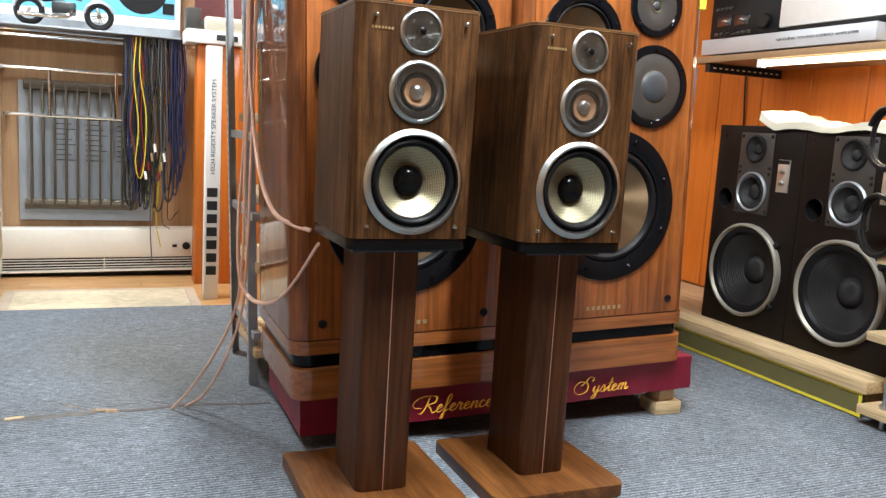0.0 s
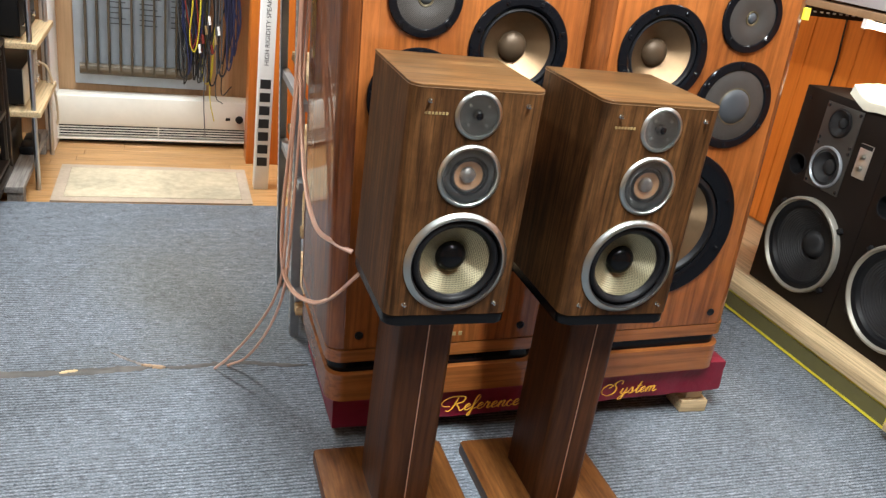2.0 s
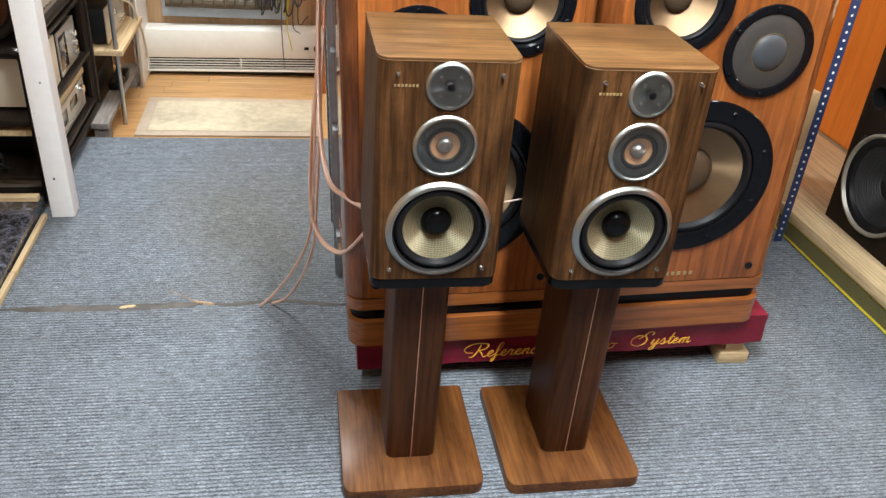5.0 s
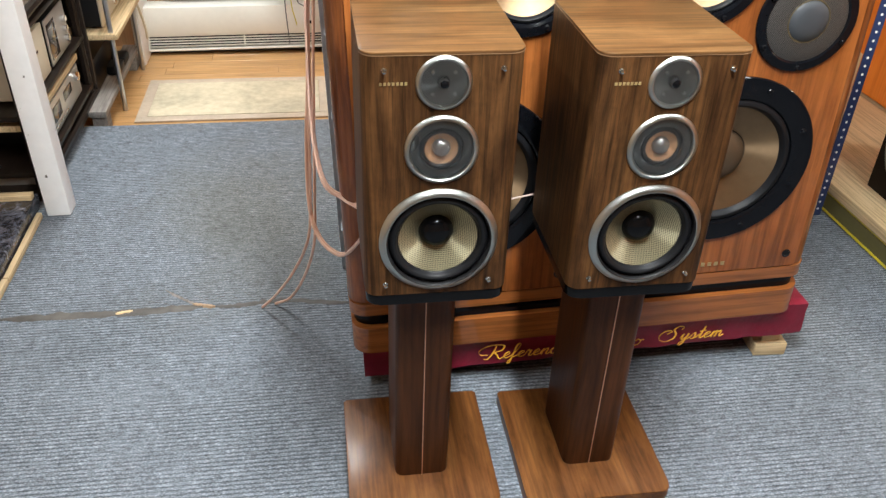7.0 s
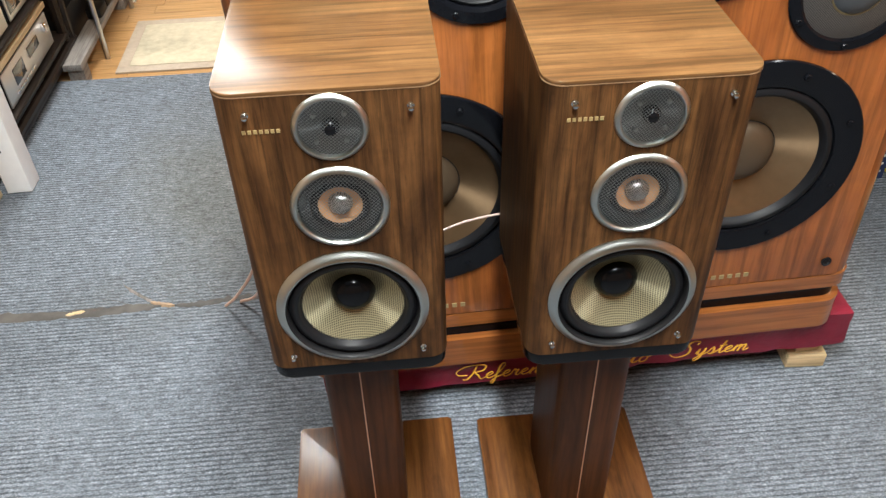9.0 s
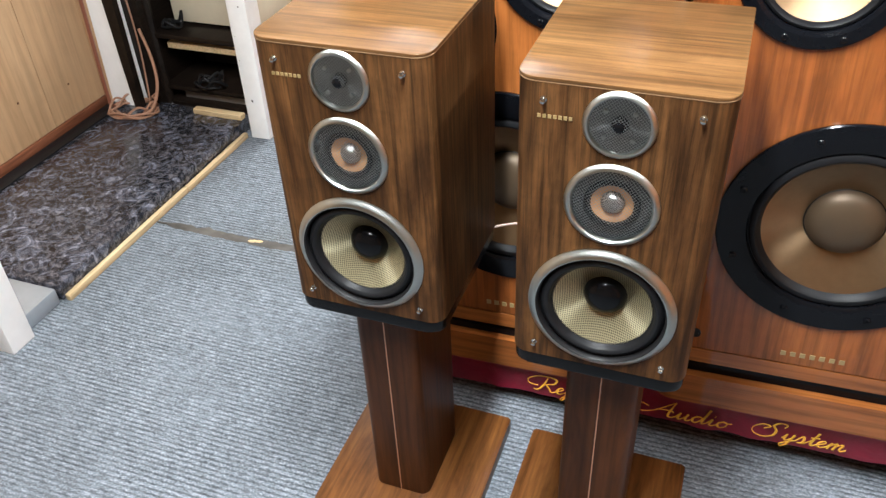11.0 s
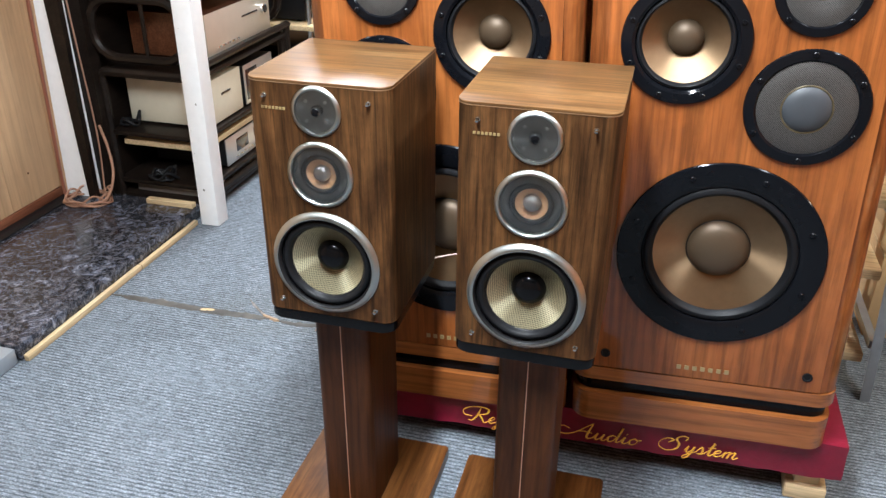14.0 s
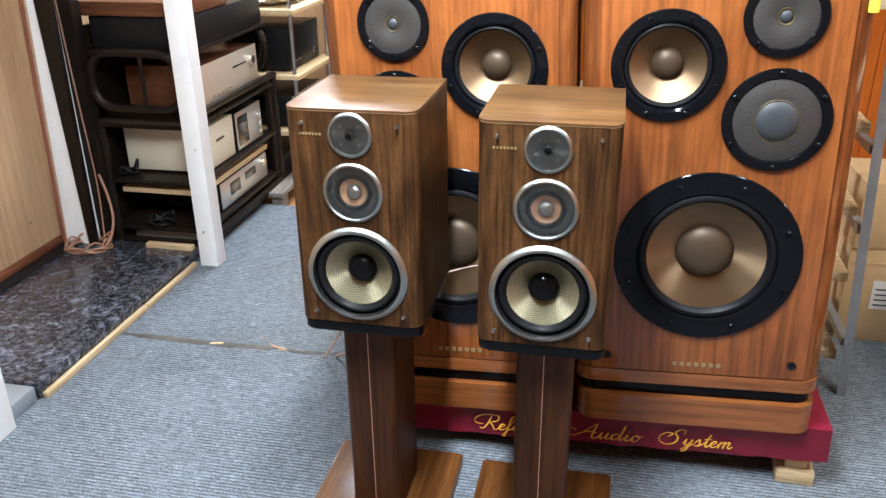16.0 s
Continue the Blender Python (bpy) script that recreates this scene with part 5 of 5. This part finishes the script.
for k in range(7):
    x, z = -0.60 + 0.016 * k, 0.55 + 0.05 * ((k * 5) % 4)
    single("cable_plug", rod((x, 2.715, z), (x + 0.006, 2.713, z - 0.045), 0.007), (CARD, CABLE_COLOURS[4], GOLD)[k % 3], "small plug on a hanging cable", "plug", group="cable plugs")

sill = structure("window_sill", slab(-1.40, -0.42, 2.70, 2.955, 1.2645, 1.2745, bevel=0.003), STEEL, "thin grey shelf over the rails")


def model_motorbike(m):
    t = thing("model_motorbike", m, "silver model motorbike on the window sill", "model motorbike")
    for x in (-0.13, 0.14):
        w = part("wheel", turned([(0.036, -0.010), (0.051, -0.013), (0.060, 0.0), (0.051, 0.013), (0.036, 0.010)], 32, x, 0.052, 0), SATIN_BLACK, t, "black tyre")
        part("hub", turned([(0, -0.008), (0.010, -0.008), (0.010, 0.008), (0, 0.008)], 16, x, 0.052, 0), CHROME, w)
        for a in range(0, 180, 30):
            c, s = 0.032 * math.cos(radians(a)), 0.032 * math.sin(radians(a))
            part("spoke", rod((x - c, 0, 0.052 - s), (x + c, 0, 0.052 + s), 0.0014, 5), CHROME, w)
        part("mudguard", sweep(bmesh.new(), [(x + 0.058 * math.cos(radians(a)), 0, 0.052 + 0.058 * math.sin(radians(a))) for a in range(20, 171, 25)], 0.010, 8, 4), STEEL, t)
    part("engine", slab(-0.045, 0.05, -0.022, 0.022, 0.045, 0.10, bevel=0.010), GREY_CUP, t)
    part("tank", sweep(bmesh.new(), [(-0.02, 0, 0.125), (0.03, 0, 0.135), (0.075, 0, 0.13)], 0.024, 12, 5), STEEL, t)
    part("saddle", sweep(bmesh.new(), [(-0.12, 0, 0.12), (-0.07, 0, 0.11), (-0.02, 0, 0.122)], 0.018, 10, 5), SATIN_BLACK, t)
    part("fork", rod((0.145, 0, 0.055), (0.095, 0, 0.17), 0.006), CHROME, t)
    part("exhaust", sweep(bmesh.new(), [(0.04, -0.03, 0.06), (0.0, -0.032, 0.035), (-0.17, -0.032, 0.035)], 0.009, 10, 5), CHROME, t)
    part("handlebar", sweep(bmesh.new(), [(0.06, -0.06, 0.18), (0.09, -0.03, 0.185), (0.095, 0, 0.17), (0.09, 0.03, 0.185), (0.06, 0.06, 0.18)], 0.004, 6, 5), CHROME, t)
    part("headlamp", turned([(0, 0), (0.016, 0), (0.016, 0.02), (0, 0.02)], 16, 0, 0, 0), CHROME, t).matrix_basis = pose(0.115, 0, 0.155, 0, 0, 90)
    return t


model_motorbike(pose(-1.00, 2.76, 1.2845) @ Matrix.Scale(1.22, 4))
poster = thing("poster", Matrix(), "pale blue poster with a black disc and white border", "poster")
part("sheet", slab(-1.42, -0.41, 2.905, 2.915, 1.332, 1.80, bevel=0.002), CARD, poster, "white poster sheet")
part("foot_strip", slab(-1.42, -0.41, 2.903, 2.92, 1.2752, 1.3315), STEEL, poster, "grey strip below the poster")
part("blue_field", slab(-1.39, -0.44, 2.9025, 2.9045, 1.385, 1.79), POSTER_BLUE, poster, "pale blue printed field")
part("disc_print", turned([(0, 0), (0.135, 0.0), (0.135, 0.0012), (0, 0.0012)], 56, -0.615, 1.535, 2.9022), SATIN_BLACK, poster, "printed black disc")
part("dark_print", slab(-0.505, -0.445, 2.8995, 2.9020, 1.41, 1.47), SATIN_BLACK, poster, "small dark print")

column_box = thing("white_column", pose(-0.307, 2.19, -0.05, 0, 0, 0), "tall narrow white carton with black upright print", "carton")
part("carton", slab(-0.036, 0.036, -0.036, 0.036, 0.0, 1.255, bevel=0.003), CARD, column_box)
bars = part("brand_bars", badge_bars(0.46, 0.050, 7, 0.001, 1.1), INK, column_box, "upright black brand marks")
bars.matrix_basis = pose(-0.002, -0.0372, 0.356, 0, -90, 0)
lettering("printed_words", "HIGH RIGIDITY SPEAKER SYSTEM", 0.46, 0.021, INK, column_box, pose(-0.002, -0.0368, 0.864, 90, -90, 0), 0, 0.0006)

unit_box = thing("pale_box", pose(-0.25, 2.50, 1.243), "pale blue-white box with black print on top of a post", "box")
part("box", slab(-0.16, 0.22, 0.0, 0.25, 0.0, 0.068, bevel=0.003), CARD, unit_box)
bb = part("brand_bars", badge_bars(0.11, 0.030, 4, 0.001, 1.6), INK, unit_box, "black brand marks")
bb.location = (0.045, -0.0012, 0.033)
part("support", slab(-0.10, 0.12, 0.05, 0.20, -1.293, -0.0005, bevel=0.003), PINE, unit_box, "pine support")
single("white_packet", slab(-0.14, 0.14, 0.0, 0.18, 0.0, 0.072, bevel=0.018, seg=3), PLASTIC_SHEET, "soft white packet lying on the pale box", "packet", pose(-0.18, 2.52, 1.3125))
single("red_panel", slab(-0.15, 0.15, 0.0, 0.02, 0.0, 0.36, bevel=0.004), DEEP_RED, "dark red panel standing on the pale box", "panel", pose(-0.20, 2.715, 1.3118))
single("grey_case", slab(-0.04, 0.035, 0.0, 0.12, 0.0, 0.11, bevel=0.008), PLATE_GREY, "small dark grey case at the end of the pale box", "case", pose(-0.37, 2.53, 1.3118))

# ---- left side ----
stone = thing("stone_platform", pose(-1.445, 0.0, 0.0), "low black speckled stone-look platform with a pale wooden kerb", "platform")
part("slab", slab(-0.62, 0.0, -0.01, 1.10, 0.008, 0.062, bevel=0.004), STONE, stone)
part("edge_strip", slab(-0.622, -0.56, -0.008, 1.09, 0.0625, 0.068, bevel=0.001), SATIN_BLACK, stone, "black ribbed strip along the wall")
part("kerb_strip", slab(0.002, 0.020, 0.0, 0.62, 0.0, 0.022, bevel=0.002), PALE_WOOD, stone, "pale wooden strip")
part("kerb_strip", slab(0.004, 0.022, 0.624, 1.03, 0.0, 0.022, bevel=0.002), PALE_WOOD, stone, "pale wooden strip")
single("silver_wrapped_board", slab(-0.42, 0.0, -0.20, -0.015, 0.0, 0.055, bevel=0.006), FOIL, "board wrapped in silvery film at the platform end", "wrapped board", pose(-1.452, 0.0, 0.0))
single("wood_strip", slab(-0.22, 0.0, -0.016, 0.016, 0.0, 0.022, bevel=0.002), PALE_WOOD_X, "pale wooden strip lying on the stone platform", "wood strip", pose(-1.45, 1.06, 0.0625))


def white_post(x, y, label, seed, lean=(0, 0)):
    post = thing("white_post", pose(x, y, 0, lean[0], lean[1]), label, "post", "white posts")
    part("timber", slab(-0.041, 0.041, -0.041, 0.041, 0.0, 2.499, bevel=0.004), WHITE, post)
    q = random.Random(seed)
    for k in range(9):
        z, u, w = 0.06 + 1.5 * q.random(), -0.036 + 0.072 * q.random(), 0.0012 + 0.004 * q.random() ** 2
        chip = part("chip", turned([(0, 0.0), (w, 0.0), (w * 0.6, 0.0006), (0, 0.0006)], 7, 0, 0, 0), GREY_WOOD if k % 3 else OLIVE, post, "chip in the paint")
        chip.matrix_basis = pose(u, -0.0412, z) @ Matrix.Diagonal((1.0, 1.0, 0.5 + q.random(), 1.0))
    return post


white_post(-1.368, 1.075, "white-painted square wooden post with chipped edges", 4, (-2.2, -1.3))
white_post(-1.462, -0.20, "white-painted square wooden post at the platform end", 9)
structure("wall_boarding", slab(-2.10, -2.085, -3.4, 1.038, 0.10, 2.499), PALE_PANEL, "pale maple board panelling")
structure("baseboard", slab(-2.085, -2.070, -3.4, 1.036, 0.062, 0.10, bevel=0.002), SKIRTING, "reddish brown skirting strip")
structure("wall_jamb", slab(-2.10, -1.93, 1.04, 1.10, 0.0, 2.499), WHITE, "white-painted wall end beside the dark rack")
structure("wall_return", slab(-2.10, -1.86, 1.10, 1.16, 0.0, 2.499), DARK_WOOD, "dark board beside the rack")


def leaning_board(low, high, z0, z1, y0, y1):
    """A board between two edges given at its foot (low) and its top (high)."""
    bm = bmesh.new()
    v = [[bm.verts.new((x, y, z)) for x, z in ((low[0], z0), (low[1], z0), (high[1], z1), (high[0], z1))] for y in (y0, y1)]
    bm.faces.new(v[0][::-1])
    bm.faces.new(v[1])
    for i in range(4):
        j = (i + 1) % 4
        bm.faces.new((v[0][i], v[0][j], v[1][j], v[1][i]))
    bmesh.ops.recalc_face_normals(bm, faces=bm.faces)
    return bm


structure("trim_board", leaning_board((-2.077, -2.056), (-2.077, -1.984), 0.064, 1.70, 1.026, 1.0385), PALE_PANEL, "pale board tapering up the wall end")
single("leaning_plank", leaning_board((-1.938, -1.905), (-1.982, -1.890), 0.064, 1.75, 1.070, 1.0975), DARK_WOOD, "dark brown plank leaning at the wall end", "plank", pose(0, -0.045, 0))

rack = thing("dark_rack", Matrix(), "dark-stained audio rack with rounded frames, full of silver units", "audio rack")


def frame_loop(y, z0, z1, x0=-1.86, x1=-1.44, r=0.10):
    pts = []
    for cx, cz, a0 in ((x1 - r, z1 - r, 0), (x0 + r, z1 - r, 90), (x0 + r, z0 + r, 180), (x1 - r, z0 + r, 270)):
        for i in range(5):
            a = radians(a0 + 90 * i / 4)
            pts.append((cx + r * math.cos(a), y, cz + r * math.sin(a)))
    pts.append(pts[0])
    return sweep(bmesh.new(), pts, 0.020, 8, smooth=False)


for y in (1.15, 1.99):
    for z0, z1 in ((0.02, 0.60), (0.66, 0.90)):
        part("side_frame", frame_loop(y, z0, z1, r=0.10 if z0 > 0.5 else 0.035), DARK_WOOD, rack, "dark rounded side frame")
for z in (0.055, 0.125, 0.345, 0.600, 0.905):
    part("shelf", slab(-1.86, -1.42, 1.14, 2.01, z - 0.022, z, bevel=0.006), DARK_WOOD, rack, "dark shelf")
for y in (1.15, 1.99):
    part("upright", rod((-1.62, y, 0.66), (-1.62, y, 0.90), 0.009), DARK_WOOD, rack)
part("front_rail", sweep(bmesh.new(), [(-1.43, 1.17, 0.63), (-1.43, 1.98, 0.63), (-1.43, 2.03, 0.58), (-1.43, 2.03, 0.12), (-1.43, 1.98, 0.07), (-1.43, 1.17, 0.07)], 0.018, 8, 4), DARK_WOOD, rack)
part("back_board", slab(-1.90, -1.88, 1.17, 2.01, 0.0, 1.0), DARK_WOOD, rack)

amplifier(pose(-1.44, 1.60, 0.6255, 0, 0, 90), 0.58, 0.36, 0.19, CHAMPAGNE, BROWN_CASE, "champagne-faced amplifier in a brown case in the dark rack", [(0.22, 0.125, 0.022)], windows=((0.02, 0.17, 0.122, 0.130),), buttons=5)
amplifier(pose(-1.44, 1.40, 0.3455, 0, 0, 90), 0.30, 0.38, 0.20, CREAM, CREAM, "cream metal-cased unit in the dark rack", windows=((-0.03, 0.05, 0.12, 0.13),))
amplifier(pose(-1.44, 1.73, 0.3455, 0, 0, 90), 0.28, 0.36, 0.19, SILVER, SATIN_BLACK, "silver cassette deck in the dark rack", [(0.09, 0.05, 0.014), (0.09, 0.09, 0.014), (0.09, 0.13, 0.014)], windows=((-0.13, -0.02, 0.03, 0.17),), buttons=2)
amplifier(pose(-1.44, 1.62, 0.1255, 0, 0, 90), 0.52, 0.36, 0.135, SILVER, SATIN_BLACK, "silver tape deck under a pale board in the dark rack", [(0.20, 0.10, 0.020)], windows=((-0.17, -0.06, 0.05, 0.11), (0.0, 0.12, 0.07, 0.11)), buttons=6)
single("pale_board", slab(-1.82, -1.435, 1.17, 1.90, 0.274, 0.298, bevel=0.002), PALE_WOOD, "pale wooden board lying on the tape deck", "board")
single("flat_unit", slab(-1.80, -1.46, 1.18, 1.72, 0.0555, 0.095, bevel=0.003), SILVER, "flat silver unit on the lowest rack shelf", "audio unit")
single("record_player", slab(-1.86, -1.42, 1.20, 1.95, 0.906, 1.04, bevel=0.008), SATIN_BLACK, "black record player standing on the dark rack", "record player")
single("wooden_lid", slab(-1.88, -1.42, 1.18, 1.60, 1.041, 1.10, bevel=0.006), BROWN_CASE, "brown wooden case on the record player", "wooden case")


def loose_coil(cx, cy, z, r, turns, seed):
    q = random.Random(seed)
    pts = []
    for i in range(turns * 8):
        a = i * math.pi / 4
        rr = r * (0.75 + 0.45 * q.random())
        pts.append((cx + rr * math.cos(a), cy + rr * 0.8 * math.sin(a), z + 0.004 + 0.05 * q.random() * (i % 3 == 0)))
    return pts


coil_label = "tangle of copper-coloured cable on the stone platform"
single("cable_tangle", sweep(bmesh.new(), loose_coil(-1.92, 1.0, 0.066, 0.095, 6, 3), 0.0045, 6, 4), DULL_COPPER, coil_label, "cable")
single("wall_cable", sweep(bmesh.new(), [(-2.02, 1.00, 0.07), (-2.050, 1.012, 0.10), (-2.042, 1.014, 0.4), (-2.018, 1.014, 1.0), (-1.990, 1.014, 1.65), (-1.97, 1.014, 2.1)], 0.008, 8, 6), BROWN_CABLE, "brown cable running down the white wall end", "cable")
single("loop_cable", sweep(bmesh.new(), [(-1.99, 0.97, 0.07), (-1.90, 0.93, 0.075), (-1.82, 0.98, 0.09), (-1.80, 1.03, 0.18), (-1.83, 1.07, 0.28), (-1.87, 1.09, 0.38)], 0.006, 8, 8), DULL_COPPER, "thick copper-coloured cable curving up beside the rack", "cable")
single("wall_cable", sweep(bmesh.new(), [(-1.86, 1.03, 0.07), (-1.88, 1.08, 0.35), (-1.905, 1.09, 0.8), (-1.93, 1.09, 1.6)], 0.0035, 6, 6), DULL_COPPER, "thin cable hanging beside the dark rack", "cable")
single("mains_cable", sweep(bmesh.new(), loose_coil(-1.64, 1.16, 0.14, 0.06, 3, 8), 0.006, 6, 4), SATIN_BLACK, "coil of black mains cord at the rack", "cord")
single("mains_cable", sweep(bmesh.new(), loose_coil(-1.79, 1.20, 0.36, 0.045, 2, 9), 0.006, 6, 4), SATIN_BLACK, "coil of black mains cord at the rack", "cord")

far = thing("rod_shelf", Matrix(), "zinc-rod shelf with pale wooden boards holding black units", "shelf")
for x in (-1.78, -1.322):
    for y in (2.08, 2.60):
        part("rod", rod((x, y, -0.05), (x, y, 1.6), 0.011), ZINC, far, "zinc rod")
for z in (0.30, 0.60, 0.93):
    part("board", slab(-1.83, -1.29, 2.05, 2.64, z, z + 0.025, bevel=0.002), PALE_WOOD, far, "pale wooden board")
amplifier(pose(-1.36, 2.34, 0.6255, 0, 0, 90), 0.44, 0.36, 0.22, SATIN_BLACK, SATIN_BLACK, "black audio unit on the rod shelf", [(0.12, 0.06, 0.015)], buttons=3)
amplifier(pose(-1.36, 2.34, 0.3255, 0, 0, 90), 0.44, 0.36, 0.17, CHAMPAGNE, SATIN_BLACK, "champagne-faced audio unit on the rod shelf", [(0.15, 0.05, 0.016), (0.05, 0.05, 0.016), (0.15, 0.12, 0.016), (-0.05, 0.12, 0.016)])
amplifier(pose(-1.45, 2.34, -0.05, 0, 0, 90), 0.44, 0.30, 0.21, SATIN_BLACK, SATIN_BLACK, "black audio unit on the floor under the rod shelf", [(0.12, 0.08, 0.02)])
single("plastic_cover", crumpled(0.40, 0.50, 0.09, 6.0), PLASTIC_SHEET, "crumpled clear-white plastic bag on the rod shelf", "plastic sheet", pose(-1.55, 2.34, 0.957))
single("grey_board", slab(-1.42, -1.345, 1.82, 2.68, 0.03, 0.058, bevel=0.003), GREY_WOOD, "weathered grey board under the rod shelf", "board")
for y in (1.88, 2.62):
    single("wood_block", slab(-1.415, -1.35, y - 0.035, y + 0.035, -0.05, 0.0295, bevel=0.003), GREY_WOOD, "weathered wooden block under the grey board", "wood block", group="wood blocks")
single("white_board", slab(-1.355, -1.315, 2.66, 2.95, -0.05, 1.6, bevel=0.003), WHITE, "white upright board beside the heater", "board")

adapter = thing("power_adapter", pose(-1.385, 2.36, 0.0585), "black double-humped power adapter on the grey board", "power adapter")
for y in (-0.06, 0.06):
    part("shell", slab(-0.034, 0.034, y - 0.056, y + 0.056, 0.0, 0.045, bevel=0.012), SATIN_BLACK, adapter)
single("mains_cable", sweep(bmesh.new(), [(-1.34, 2.42, 0.47), (-1.31, 2.50, 0.42), (-1.295, 2.60, 0.28), (-1.30, 2.72, 0.12), (-1.318, 2.79, 0.05)], 0.006, 8, 8), CREAM, "beige cable running from a shelf unit to the heater", "cable")
doormat = thing("doormat", pose(0, 0, -0.05), "worn beige doormat with a darker border on the oak boards", "doormat")
part("mat_panel", slab(-1.209, -0.416, 1.980, 2.376, 0.0005, 0.011, bevel=0.002), MAT_CLOTH, doormat)
for x0, x1, y0, y1 in ((-1.259, -0.366, 1.928, 1.979), (-1.259, -0.366, 2.377, 2.428), (-1.259, -1.210, 1.9795, 2.3765), (-0.415, -0.366, 1.9795, 2.3765)):
    part("border", slab(x0, x1, y0, y1, 0.0005, 0.009, bevel=0.002), MAT_BORDER, doormat, "greyer bound border")

# ---- boards of floor and walls ----
floor_ob = bpy.data.objects["floor_wood_base"]
rng = random.Random(11)
plank_meshes = [to_mesh("floorboard", slab(0.0, L, 0.0, 0.0885, -0.0119, 0.0, bevel=0.0008, seg=1), FLOORBOARD) for L in (0.58, 0.88)]
for r in range(13):
    x, y = -2.05 - 0.4 * rng.random(), 1.802 + r * 0.09
    while x < 2.1:
        k = rng.randrange(2)
        ob = new("floorboard", plank_meshes[k])
        ob.location, ob.parent = (x, y, -0.05), floor_ob
        x += (0.58, 0.88)[k] + 0.0015

west = bpy.data.objects["wall_boarding"]
for k in range(9):
    y1 = 1.074 - k * 0.335
    ob = new("board", to_mesh("board", slab(-2.0848, -2.078, y1 - 0.3325, min(y1, 1.036), 0.102, 2.495, bevel=0.001, seg=1), PALE_PANEL))
    ob.parent = west
east = bpy.data.objects["wall_east"]
nail_mesh = to_mesh("nail", turned([(0.0045, 0.0), (0.004, 0.0012), (0, 0.0015)], 12), BROWN_CASE)
for y, z in ((0.614, 0.266), (0.863, 0.226), (0.30, 0.25), (0.02, 0.27), (0.86, 0.90), (0.60, 0.93)):
    ob = new("nail", nail_mesh)
    ob.matrix_world, ob.parent = pose(-2.0778, y, z, 0, 0, 90), west
pine_mesh = to_mesh("board", slab(2.126, 2.1395, -0.148, 0.148, 0.131, 2.495, bevel=0.002, seg=1), PINE)
for k in range(16):
    ob = new("board", pine_mesh)
    ob.location, ob.parent = (0, 2.75 - k * 0.30, 0), east
north = bpy.data.objects["wall_north"]
pine_north = to_mesh("board", slab(-0.098, 0.098, 2.944, 2.9595, -0.05, 2.495, bevel=0.002, seg=1), PINE)
for k in range(12):
    ob = new("board", pine_north)
    ob.location, ob.parent = (-0.19 + k * 0.20, 0, 0), north
